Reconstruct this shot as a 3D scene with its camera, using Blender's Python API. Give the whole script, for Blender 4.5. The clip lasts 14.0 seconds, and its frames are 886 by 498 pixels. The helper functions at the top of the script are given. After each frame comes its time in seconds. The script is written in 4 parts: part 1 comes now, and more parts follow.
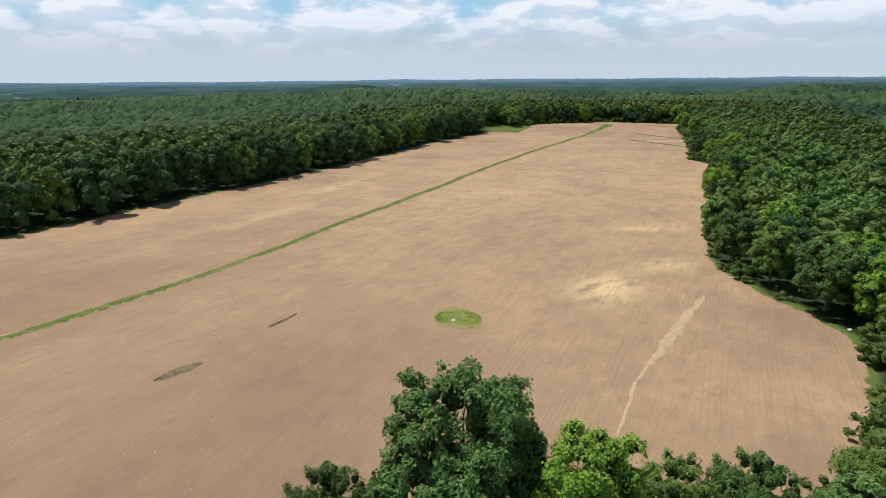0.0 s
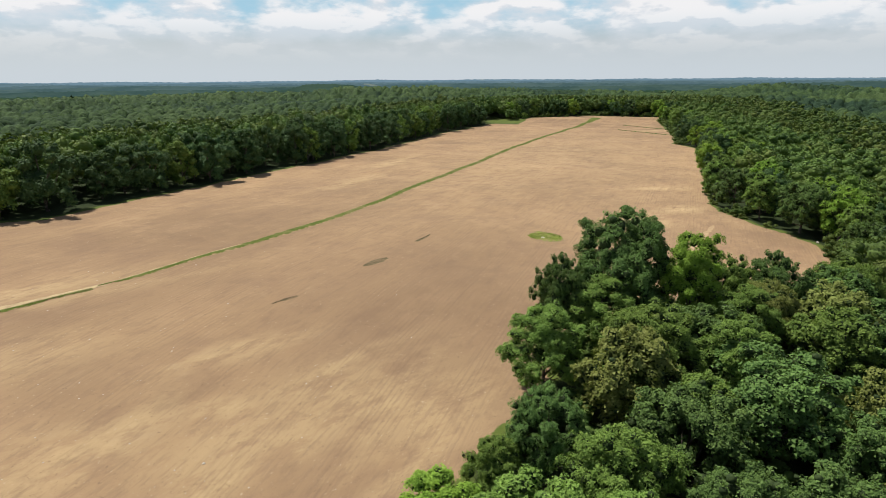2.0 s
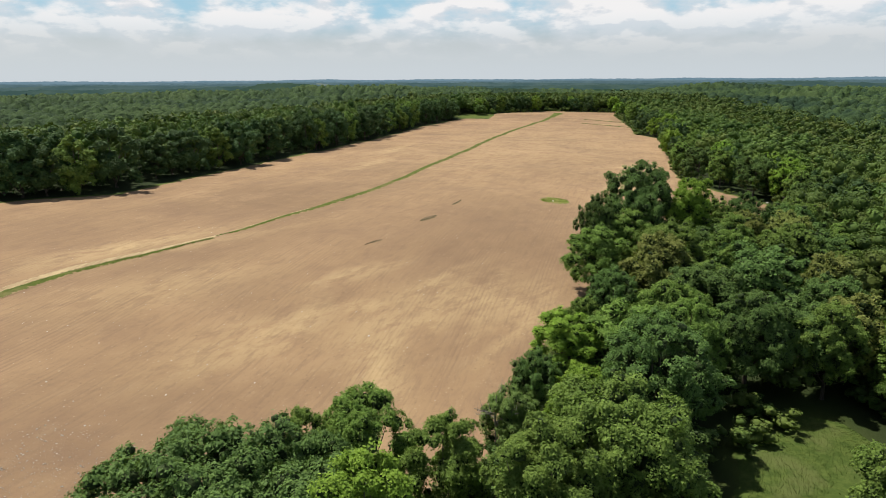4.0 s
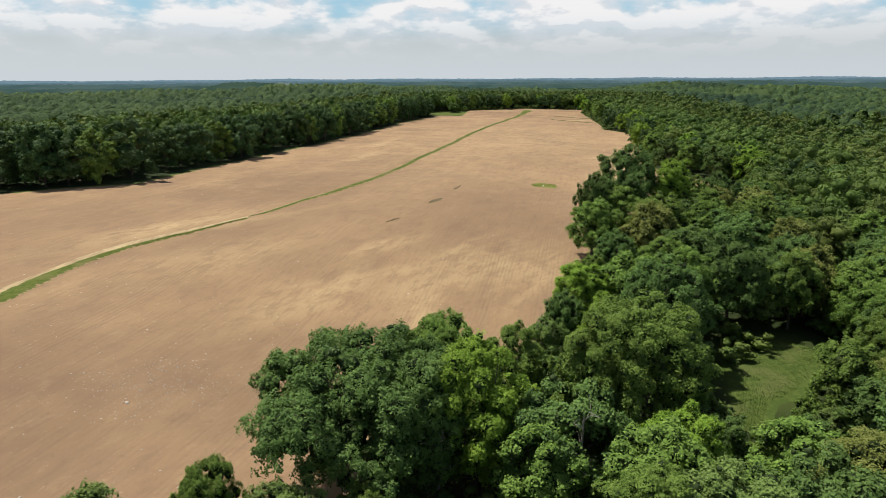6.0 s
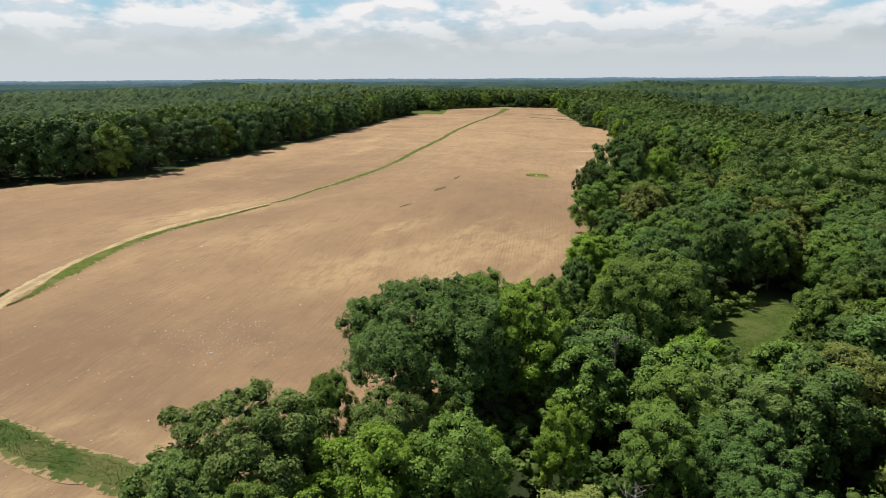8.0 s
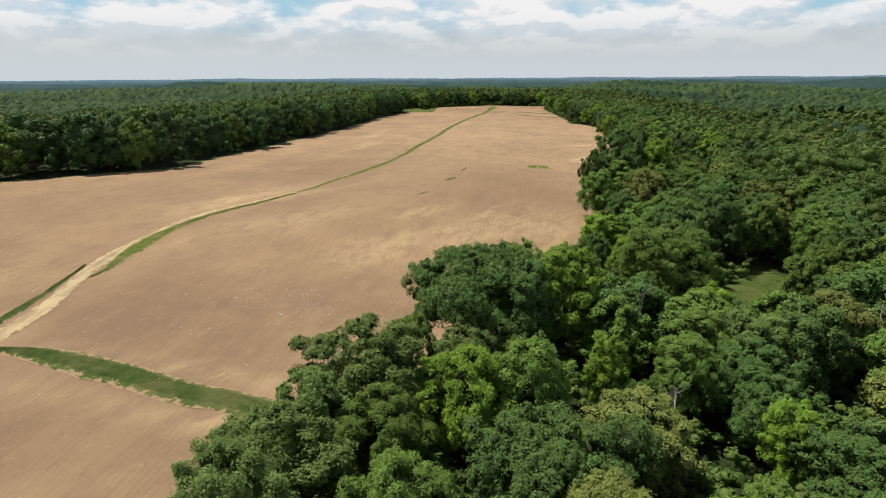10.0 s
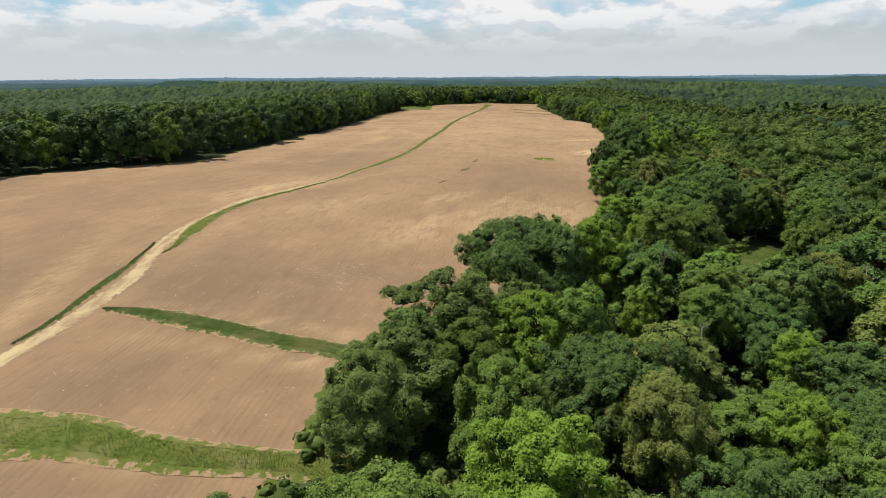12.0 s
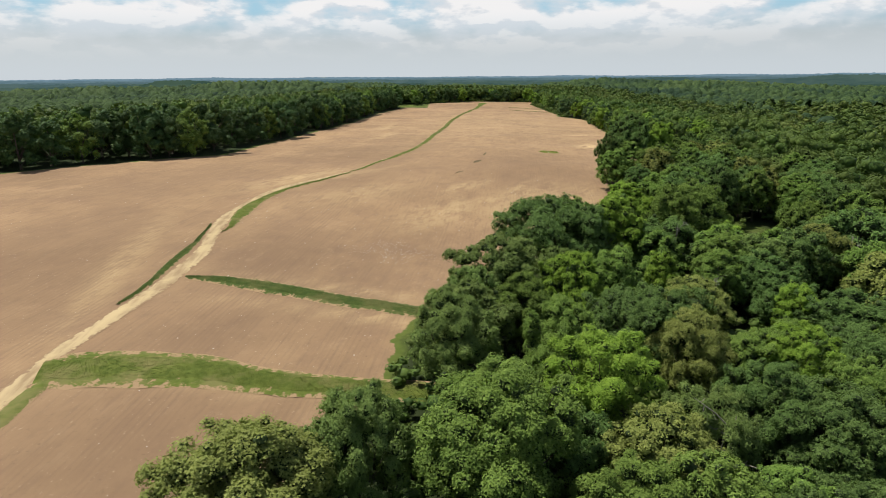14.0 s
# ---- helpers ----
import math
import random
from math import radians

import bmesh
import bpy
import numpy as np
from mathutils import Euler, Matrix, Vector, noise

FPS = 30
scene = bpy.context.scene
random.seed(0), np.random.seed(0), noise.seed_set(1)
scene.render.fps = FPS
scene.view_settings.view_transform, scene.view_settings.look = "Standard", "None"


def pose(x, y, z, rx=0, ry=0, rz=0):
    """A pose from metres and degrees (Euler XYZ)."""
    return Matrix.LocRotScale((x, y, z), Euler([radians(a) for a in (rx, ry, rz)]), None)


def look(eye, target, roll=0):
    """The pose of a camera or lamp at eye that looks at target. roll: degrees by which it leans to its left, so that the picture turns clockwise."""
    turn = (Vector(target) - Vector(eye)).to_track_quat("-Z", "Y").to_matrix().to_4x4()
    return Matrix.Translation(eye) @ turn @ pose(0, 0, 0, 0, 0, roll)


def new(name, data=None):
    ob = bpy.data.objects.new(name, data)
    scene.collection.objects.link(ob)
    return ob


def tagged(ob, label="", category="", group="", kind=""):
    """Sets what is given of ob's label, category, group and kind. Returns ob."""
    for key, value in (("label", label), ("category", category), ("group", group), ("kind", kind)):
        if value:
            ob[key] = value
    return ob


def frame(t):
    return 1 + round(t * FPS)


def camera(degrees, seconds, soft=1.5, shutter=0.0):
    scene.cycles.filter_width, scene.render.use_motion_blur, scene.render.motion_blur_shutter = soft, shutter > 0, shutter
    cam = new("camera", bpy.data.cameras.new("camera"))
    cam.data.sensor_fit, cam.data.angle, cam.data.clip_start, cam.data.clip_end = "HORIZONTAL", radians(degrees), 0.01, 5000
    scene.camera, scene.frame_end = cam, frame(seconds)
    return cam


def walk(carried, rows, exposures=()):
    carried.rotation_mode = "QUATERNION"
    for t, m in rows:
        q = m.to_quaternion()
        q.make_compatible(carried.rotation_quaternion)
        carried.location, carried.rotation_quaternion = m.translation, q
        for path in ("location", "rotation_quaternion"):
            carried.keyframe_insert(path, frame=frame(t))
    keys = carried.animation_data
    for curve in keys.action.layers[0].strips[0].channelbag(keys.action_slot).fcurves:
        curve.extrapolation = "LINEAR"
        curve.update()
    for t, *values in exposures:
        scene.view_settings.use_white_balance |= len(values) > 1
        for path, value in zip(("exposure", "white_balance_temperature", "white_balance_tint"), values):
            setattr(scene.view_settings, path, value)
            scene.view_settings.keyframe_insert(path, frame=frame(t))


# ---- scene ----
cam = camera(71.3, 14.0, soft=0.9)
METRES, EYE, TILT, LEAN, TURN = 200.0, 45.0, -15.4, 0.45, 0.0
ROWS = [
    (0.0, 0.0, 0.0, 0.0, 0.0, 0.0, -0.0),
    (0.5, -0.0401, -0.0578, -0.0218, -0.24, 0.03, 0.05),
    (1.0, -0.0816, -0.1176, -0.0432, -0.5, 0.04, 0.13),
    (1.5, -0.1227, -0.1742, -0.0636, -1.4, 0.06, 0.33),
    (2.0, -0.1634, -0.2299, -0.0832, -2.7, 0.07, 0.67),
    (2.5, -0.2032, -0.2806, -0.1006, -3.95, 0.04, 1.0),
    (3.0, -0.2404, -0.3241, -0.1165, -5.12, 0.03, 1.31),
    (5.5, -0.3613, -0.4548, -0.1639, -9.88, -0.14, 2.53),
    (6.0, -0.3788, -0.4714, -0.17, -10.62, -0.18, 2.74),
    (6.5, -0.3956, -0.4866, -0.1757, -11.28, -0.21, 2.91),
    (7.0, -0.4124, -0.5018, -0.1813, -11.92, -0.25, 3.09),
    (9.5, -0.4997, -0.5724, -0.2085, -14.67, -0.39, 3.86),
    (10.0, -0.5175, -0.5862, -0.2132, -14.97, -0.44, 3.93),
    (10.5, -0.5355, -0.6001, -0.2182, -15.26, -0.48, 4.02),
    (11.0, -0.5534, -0.6138, -0.2233, -15.56, -0.52, 4.1),
    (11.5, -0.5714, -0.6274, -0.2283, -15.86, -0.57, 4.19),
    (12.0, -0.5895, -0.641, -0.2333, -16.14, -0.6, 4.28),
    (12.5, -0.6065, -0.6539, -0.238, -16.4, -0.64, 4.37),
    (13.0, -0.6251, -0.668, -0.2432, -16.68, -0.67, 4.47),
    (13.5, -0.6434, -0.6817, -0.2485, -16.96, -0.69, 4.58),
    (14.0, -0.6617, -0.6954, -0.2536, -17.26, -0.71, 4.67),
]
walk(cam, [(t, pose(0, 0, EYE, TILT, LEAN, TURN) @ pose(METRES * x, METRES * y, METRES * z, 90 + pitch, roll, yaw)) for t, x, y, z, yaw, pitch, roll in ROWS],
     [(0.0, 0.0, 5950, 10), (1.0, 0.0, 6200, 10), (2.0, 0.0, 6400, 10), (3.0, 0.0, 6500, 10), (14.0, 0.0, 6500, 10)])

# ---- world, sun and exposure ----
SUN_AZ, SUN_EL = -48.0, 64.0
world = bpy.data.worlds.new("sky")
scene.world = world
world.use_nodes = True


def link_math(nt, op, a, b=None, clamp=False):
    n = nt.nodes.new("ShaderNodeMath")
    n.operation, n.use_clamp = op, clamp
    for i, v in enumerate((a, b)):
        if v is None:
            continue
        if isinstance(v, (int, float)):
            n.inputs[i].default_value = v
        else:
            nt.links.new(v, n.inputs[i])
    return n.outputs[0]


def ramp(nt, fac, stops, smooth=True):
    n = nt.nodes.new("ShaderNodeValToRGB")
    n.color_ramp.interpolation = "EASE" if smooth else "LINEAR"
    el = n.color_ramp.elements
    while len(el) < len(stops):
        el.new(0.5)
    for e, (p, c) in zip(el, stops):
        e.position = p
        e.color = (c, c, c, 1) if isinstance(c, (int, float)) else (*c, 1)
    nt.links.new(fac, n.inputs[0])
    return n.outputs[0]


def mix(nt, fac, a, b, mode="MIX"):
    n = nt.nodes.new("ShaderNodeMix")
    n.data_type, n.blend_type = "RGBA", mode
    for sock, v in ((n.inputs[0], fac), (n.inputs[6], a), (n.inputs[7], b)):
        if isinstance(v, (int, float)):
            sock.default_value = v
        elif isinstance(v, tuple):
            sock.default_value = (*v, 1)
        else:
            nt.links.new(v, sock)
    return n.outputs[2]


def noise_tex(nt, vec, scale, detail=4.0, rough=0.55, lac=2.0):
    n = nt.nodes.new("ShaderNodeTexNoise")
    n.inputs["Scale"].default_value, n.inputs["Detail"].default_value = scale, detail
    n.inputs["Roughness"].default_value, n.inputs["Lacunarity"].default_value = rough, lac
    if vec is not None:
        nt.links.new(vec, n.inputs["Vector"])
    return n.outputs[0]


def build_sky():
    nt = world.node_tree
    nt.nodes.clear()
    out = nt.nodes.new("ShaderNodeOutputWorld")
    bg = nt.nodes.new("ShaderNodeBackground")
    sky = nt.nodes.new("ShaderNodeTexSky")
    sky.sky_type, sky.sun_disc = "NISHITA", False
    sky.sun_elevation, sky.sun_rotation = radians(SUN_EL), radians(SUN_AZ)
    sky.air_density, sky.dust_density, sky.ozone_density = 1.0, 1.6, 1.0
    tc = nt.nodes.new("ShaderNodeTexCoord")
    sep = nt.nodes.new("ShaderNodeSeparateXYZ")
    nt.links.new(tc.outputs["Generated"], sep.inputs[0])
    up = link_math(nt, "MAXIMUM", sep.outputs[2], 0.0)
    # heaped clouds: wider than tall, as seen low over the horizon
    def heap(lift, scale, detail):
        comb = nt.nodes.new("ShaderNodeCombineXYZ")
        nt.links.new(sep.outputs[0], comb.inputs[0])
        nt.links.new(sep.outputs[1], comb.inputs[1])
        nt.links.new(link_math(nt, "MULTIPLY", link_math(nt, "ADD", up, lift), 2.5), comb.inputs[2])
        return noise_tex(nt, comb.outputs[0], scale, detail, 0.52)
    big = heap(0.0, 3.4, 2.0)
    puff = heap(0.0, 12.0, 5.0)
    above = heap(0.014, 12.0, 5.0)
    both = link_math(nt, "ADD", link_math(nt, "MULTIPLY", big, 0.34), link_math(nt, "MULTIPLY", puff, 0.66))
    high = ramp(nt, up, [(0.16, 1.0), (0.36, 0.06)])
    cover = link_math(nt, "MULTIPLY", ramp(nt, both, [(0.37, 0.0), (0.55, 1.0)]), high)
    lit = link_math(nt, "SUBTRACT", puff, above)
    thick = ramp(nt, link_math(nt, "ADD", link_math(nt, "MULTIPLY", lit, 2.0), both), [(0.40, 0.0), (0.66, 1.0)])
    blue = nt.nodes.new("ShaderNodeVectorMath")
    blue.operation = "SCALE"
    nt.links.new(sky.outputs[0], blue.inputs[0])
    blue.inputs[3].default_value = SKY
    cloud = mix(nt, thick, (0.70, 0.735, 0.775), (0.89, 0.88, 0.88))
    low = ramp(nt, up, [(0.0, 1.0), (0.17, 0.0)])
    clear = mix(nt, link_math(nt, "MULTIPLY", low, 0.86), blue.outputs[0], (0.66, 0.725, 0.775))
    azure = ramp(nt, up, [(0.05, 0.0), (0.10, 0.8), (0.17, 0.7), (0.32, 0.0)])
    clear = mix(nt, azure, clear, (0.37, 0.64, 0.80))
    haze = ramp(nt, up, [(0.02, 0.0), (0.10, 1.0)])
    total = mix(nt, link_math(nt, "MULTIPLY", cover, haze), clear, cloud)
    nt.links.new(total, bg.inputs[0])
    bg.inputs[1].default_value = 1.0
    nt.links.new(bg.outputs[0], out.inputs[0])


SKY = 0.07
build_sky()
sun = new("sun", bpy.data.lights.new("sun", "SUN"))
sun.data.energy, sun.data.angle, sun.data.color = 5.0, radians(0.6), (1.0, 0.95, 0.87)
sa, se = radians(SUN_AZ), radians(SUN_EL)
SUN_DIR = Vector((math.sin(sa) * math.cos(se), math.cos(sa) * math.cos(se), math.sin(se)))
sun.matrix_world = look(SUN_DIR * 900, (0, 0, 0))

# ---- lie of the land ----
FIELD = np.array([(-420, 60), (-300, 72), (-212, 99), (-179, 116), (-163, 124), (-139, 131), (-120, 170), (-106, 198), (-89, 236),
                  (-70, 275), (-45, 335), (-10, 430), (38, 518), (62, 512), (84, 580), (150, 598), (226, 592), (206, 555),
                  (172, 440), (158, 398), (141, 362), (149, 332), (112, 250), (72, 165), (68, 148), (70, 136), (75, 120), (78, 110),
                  (73, 97), (64, 82)], float)
NEAR_EDGE = np.array([(44, 62), (20, 60), (4, 58), (-9, 47), (-13.5, 34), (-21, 25), (-29, 15), (-35, 5), (-41, -8), (-51, -17), (-65, -26),
                      (-74, -38), (-84, -46), (-95, -51), (-107, -52), (-113, -62), (-119, -75), (-128, -86), (-140, -98), (-156, -120), (-180, -170),
                      (-420, -170)], float)
OUTLINE = np.vstack([FIELD, NEAR_EDGE])


def edge_distance(px, py, poly=OUTLINE):
    """Signed distance to a polygon's edge: positive inside."""
    px, py = np.asarray(px, float), np.asarray(py, float)
    best = np.full(px.shape, 1e18)
    inside = np.zeros(px.shape, bool)
    for (ax, ay), (bx, by) in zip(poly, np.roll(poly, -1, axis=0)):
        dx, dy = bx - ax, by - ay
        k = np.clip(((px - ax) * dx + (py - ay) * dy) / (dx * dx + dy * dy), 0, 1)
        best = np.minimum(best, (px - ax - k * dx) ** 2 + (py - ay - k * dy) ** 2)
        cross = ((ay > py) != (by > py)) & (px < (bx - ax) * (py - ay) / (by - ay if by != ay else 1e-9) + ax)
        inside ^= cross
    d = np.sqrt(best)
    return np.where(inside, d, -d)


def step(a, b, x):
    k = np.clip((x - a) / (b - a), 0, 1)
    return k * k * (3 - 2 * k)


def waves(x, y, size, seed, octaves=3):
    """Soft rolling noise from a few crossed sine waves, about -1 to 1."""
    r = np.random.RandomState(seed)
    total, amp = np.zeros(np.shape(x)), 1.0
    for _ in range(octaves):
        for _ in range(4):
            a, ph = r.uniform(0, 2 * math.pi), r.uniform(0, 2 * math.pi)
            k = 2 * math.pi / (size * r.uniform(0.7, 1.4))
            total = total + amp * 0.4 * np.sin((x * math.cos(a) + y * math.sin(a)) * k + ph)
        size, amp = size * 0.48, amp * 0.45
    return total


KNOLLS = [(-370, 830, 260, 90, 6), (120, 1330, 260, 110, 22), (760, 1180, 330, 100, 17), (-900, 1150, 300, 120, 8), (-60, 1120, 220, 80, 6),
          (-520, 1330, 420, 110, -12), (330, 900, 200, 70, 7), (-150, 960, 240, 60, -8), (620, 860, 260, 90, -10)]
# level yards of the two far farms: x, y, height, half width
YARDS = [(-595, 1070, 3, 45), (466, 1200, -3, 60)]


def land(x, y):
    """Height of the ground: a gently dished field among low rolling hills."""
    x, y = np.asarray(x, float), np.asarray(y, float)
    cx, cy = np.clip(x, -260, 240), np.clip(y, -170, 640)
    X, Y = cx / 100, cy / 100
    hollow = np.exp(-(((x + 62) / 48) ** 2 + ((y + 8) / 42) ** 2))
    h = -4.724 - 4.599 * X + 6.544 * Y - 1.014 * X * X + 1.033 * X * Y - 1.991 * Y * Y + 0.191 * Y ** 3 - 6.805 * hollow
    h = np.maximum(h, -13.0) + 0.25 * waves(x, y, 60, 5, 2)
    d = np.hypot(np.maximum(np.abs(x + 10) - 250, 0), np.maximum(np.abs(y - 235) - 405, 0))
    away = step(0, 420, d)
    far = np.hypot(x, y)
    hills = -6 + 7.0 * waves(x, y, 900, 11, 2) - 10 * step(1000, 1700, far) + 6.0 * waves(x, y, 420, 13, 2) * step(300, 700, far)
    for kx, ky, wide, deep, tall in KNOLLS:
        hills = hills + tall * np.exp(-((x - kx) / wide) ** 2 - ((y - ky) / deep) ** 2)
    z = h * (1 - away) + hills * away
    for kx, ky, level, wide in YARDS:
        k = np.exp(-(((x - kx) ** 2 + (y - ky) ** 2) / wide ** 2) ** 2)
        z = z * (1 - k) + level * k
    return z


def land_at(x, y):
    return float(land(np.array([x]), np.array([y]))[0])


# ---- materials ----
def material(name):
    m = bpy.data.materials.new(name)
    m.use_nodes = True
    nt = m.node_tree
    return m, nt, nt.nodes["Principled BSDF"]


def attribute(nt, name):
    n = nt.nodes.new("ShaderNodeAttribute")
    n.attribute_name = name
    return n


def bumped(nt, bsdf, height, strength, distance):
    b = nt.nodes.new("ShaderNodeBump")
    b.inputs["Strength"].default_value, b.inputs["Distance"].default_value = strength, distance
    nt.links.new(height, b.inputs["Height"])
    nt.links.new(b.outputs[0], bsdf.inputs["Normal"])


def place(nt, turn=0.0, scale=(1, 1, 1)):
    g = nt.nodes.new("ShaderNodeNewGeometry")
    m = nt.nodes.new("ShaderNodeMapping")
    m.vector_type = "TEXTURE"
    m.inputs["Rotation"].default_value = (0, 0, radians(-turn))
    m.inputs["Scale"].default_value = [1 / s for s in scale]
    nt.links.new(g.outputs["Position"], m.inputs["Vector"])
    return m.outputs[0]


def ground_material():
    m, nt, b = material("soil_and_floor")
    flat = place(nt)
    rows = place(nt, 25.9, (1.0, 0.06, 1.0))
    rows2 = place(nt, 25.9, (1.0, 0.12, 1.0))
    wide = noise_tex(nt, flat, 0.012, 4.0, 0.6)
    mid = noise_tex(nt, rows2, 0.09, 5.0, 0.6)
    fine = noise_tex(nt, flat, 1.6, 8.0, 0.68)
    streak = noise_tex(nt, rows, 1.5, 4.0, 0.6)
    drill = noise_tex(nt, rows, 0.5, 5.0, 0.6)
    soil = ramp(nt, wide, [(0.36, (0.252, 0.165, 0.095)), (0.5, (0.314, 0.206, 0.116)), (0.64, (0.365, 0.240, 0.132))])
    soil = mix(nt, ramp(nt, mid, [(0.45, 0.0), (0.72, 0.42)]), soil, (0.410, 0.276, 0.145))
    soil = mix(nt, ramp(nt, drill, [(0.34, 0.08), (0.5, 0.0)]), soil, (0.227, 0.149, 0.098))
    blotch = noise_tex(nt, flat, 0.055, 5.0, 0.62)
    soil = mix(nt, ramp(nt, blotch, [(0.34, 0.42), (0.50, 0.0)]), soil, (0.216, 0.138, 0.089))
    soil = mix(nt, ramp(nt, blotch, [(0.52, 0.0), (0.68, 0.45)]), soil, (0.437, 0.293, 0.163))
    tan = attribute(nt, "pale").outputs["Fac"]
    drift = noise_tex(nt, place(nt, 52.0, (1.0, 0.40, 1.0)), 0.26, 6.0, 0.66)
    tann = link_math(nt, "MULTIPLY", tan, ramp(nt, drift, [(0.34, 0.12), (0.55, 1.0)]))
    soil = mix(nt, tann, soil, (0.600, 0.440, 0.228))
    clod = noise_tex(nt, place(nt, 35.0, (1.0, 0.5, 1.0)), 0.36, 7.0, 0.7)
    soil = mix(nt, ramp(nt, clod, [(0.36, 0.34), (0.50, 0.0)]), soil, (0.215, 0.140, 0.090))
    soil = mix(nt, ramp(nt, clod, [(0.54, 0.0), (0.70, 0.36)]), soil, (0.450, 0.322, 0.188))
    # dimming of the near and left field painted into the soil, plus dark soil bands
    darker = attribute(nt, "dark_and_dim").outputs["Fac"]
    soil = mix(nt, darker, soil, (0.200, 0.130, 0.077))
    soil = mix(nt, ramp(nt, streak, [(0.32, 0.26), (0.50, 0.0)]), soil, (0.183, 0.122, 0.080))
    soil = mix(nt, ramp(nt, fine, [(0.61, 0.0), (0.73, 0.55)]), soil, (0.554, 0.454, 0.309))
    soil = mix(nt, ramp(nt, fine, [(0.28, 0.6), (0.42, 0.0)]), soil, (0.154, 0.102, 0.064))
    wave = nt.nodes.new("ShaderNodeTexWave")
    wave.wave_type, wave.bands_direction = "BANDS", "X"
    wave.inputs["Scale"].default_value, wave.inputs["Distortion"].default_value = 0.36, 5.0
    wave.inputs["Detail"].default_value, wave.inputs["Detail Scale"].default_value = 3.0, 0.5
    nt.links.new(place(nt, 24.0, (1.0, 0.12, 1.0)), wave.inputs["Vector"])
    drawn = link_math(nt, "MULTIPLY", ramp(nt, wave.outputs[1], [(0.55, 0.0), (0.95, 1.0)]), ramp(nt, noise_tex(nt, rows2, 0.16, 4.0, 0.6), [(0.44, 0.0), (0.66, 0.20)]))
    soil = mix(nt, drawn, soil, (0.167, 0.108, 0.072))
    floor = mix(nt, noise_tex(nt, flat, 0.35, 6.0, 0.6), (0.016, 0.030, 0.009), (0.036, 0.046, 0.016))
    grass = mix(nt, noise_tex(nt, flat, 0.5, 6.0, 0.6), (0.062, 0.098, 0.016), (0.125, 0.150, 0.034))
    dist = attribute(nt, "inset").outputs["Fac"]
    rag = link_math(nt, "MULTIPLY", link_math(nt, "SUBTRACT", noise_tex(nt, flat, 0.16, 5.0, 0.6), 0.5), 7.0)
    depth = link_math(nt, "ADD", dist, rag)
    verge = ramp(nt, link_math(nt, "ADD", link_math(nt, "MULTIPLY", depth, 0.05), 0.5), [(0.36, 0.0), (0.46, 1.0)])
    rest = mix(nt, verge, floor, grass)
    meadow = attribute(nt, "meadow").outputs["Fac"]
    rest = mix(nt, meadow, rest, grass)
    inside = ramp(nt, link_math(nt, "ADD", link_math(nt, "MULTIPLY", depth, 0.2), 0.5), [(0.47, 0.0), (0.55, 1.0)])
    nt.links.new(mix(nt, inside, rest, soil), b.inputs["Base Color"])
    b.inputs["Roughness"].default_value = 0.95
    b.inputs["Specular IOR Level"].default_value = 0.15
    bumped(nt, b, link_math(nt, "ADD", fine, link_math(nt, "MULTIPLY", streak, 0.8)), 0.5, 0.14)
    return m


def leaf_material(name, dark, light, see=0.3):
    m, nt, b = material(name)
    info = nt.nodes.new("ShaderNodeObjectInfo")
    geo = nt.nodes.new("ShaderNodeNewGeometry")
    tone = attribute(nt, "tone").outputs["Fac"]
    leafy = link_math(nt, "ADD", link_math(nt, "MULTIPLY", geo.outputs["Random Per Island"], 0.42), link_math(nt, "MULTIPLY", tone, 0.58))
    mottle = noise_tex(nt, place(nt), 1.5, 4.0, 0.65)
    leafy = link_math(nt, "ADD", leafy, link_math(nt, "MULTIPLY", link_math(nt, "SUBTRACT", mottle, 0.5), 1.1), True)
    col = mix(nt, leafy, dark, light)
    tint = attribute(nt, "tint").outputs["Fac"]
    col = mix(nt, link_math(nt, "MULTIPLY", tint, 0.5), col, (0.175, 0.190, 0.045))
    hsv = nt.nodes.new("ShaderNodeHueSaturation")
    nt.links.new(col, hsv.inputs["Color"])
    nt.links.new(link_math(nt, "ADD", link_math(nt, "MULTIPLY", info.outputs["Random"], 0.014), 0.493), hsv.inputs["Hue"])
    nt.links.new(link_math(nt, "ADD", link_math(nt, "MULTIPLY", info.outputs["Random"], 0.34), 0.86), hsv.inputs["Value"])
    nt.links.new(hsv.outputs[0], b.inputs["Base Color"])
    b.inputs["Roughness"].default_value = 0.6
    b.inputs["Specular IOR Level"].default_value = 0.1
    tr = nt.nodes.new("ShaderNodeBsdfTranslucent")
    nt.links.new(mix(nt, 0.6, hsv.outputs[0], (0.20, 0.30, 0.03)), tr.inputs[0])
    ms = nt.nodes.new("ShaderNodeMixShader")
    ms.inputs[0].default_value = see
    nt.links.new(b.outputs[0], ms.inputs[1])
    nt.links.new(tr.outputs[0], ms.inputs[2])
    nt.links.new(ms.outputs[0], nt.nodes["Material Output"].inputs[0])
    return m


def plain_material(name, a, c, scale, rough=0.9, bump=0.3, detail=6.0, stretch=(1, 1, 1), turn=0.0):
    m, nt, b = material(name)
    n = noise_tex(nt, place(nt, turn, stretch), scale, detail, 0.62)
    nt.links.new(mix(nt, ramp(nt, n, [(0.33, 0.0), (0.67, 1.0)]), a, c), b.inputs["Base Color"])
    b.inputs["Roughness"].default_value = rough
    b.inputs["Specular IOR Level"].default_value = 0.2
    bumped(nt, b, n, bump, 0.1)
    return m


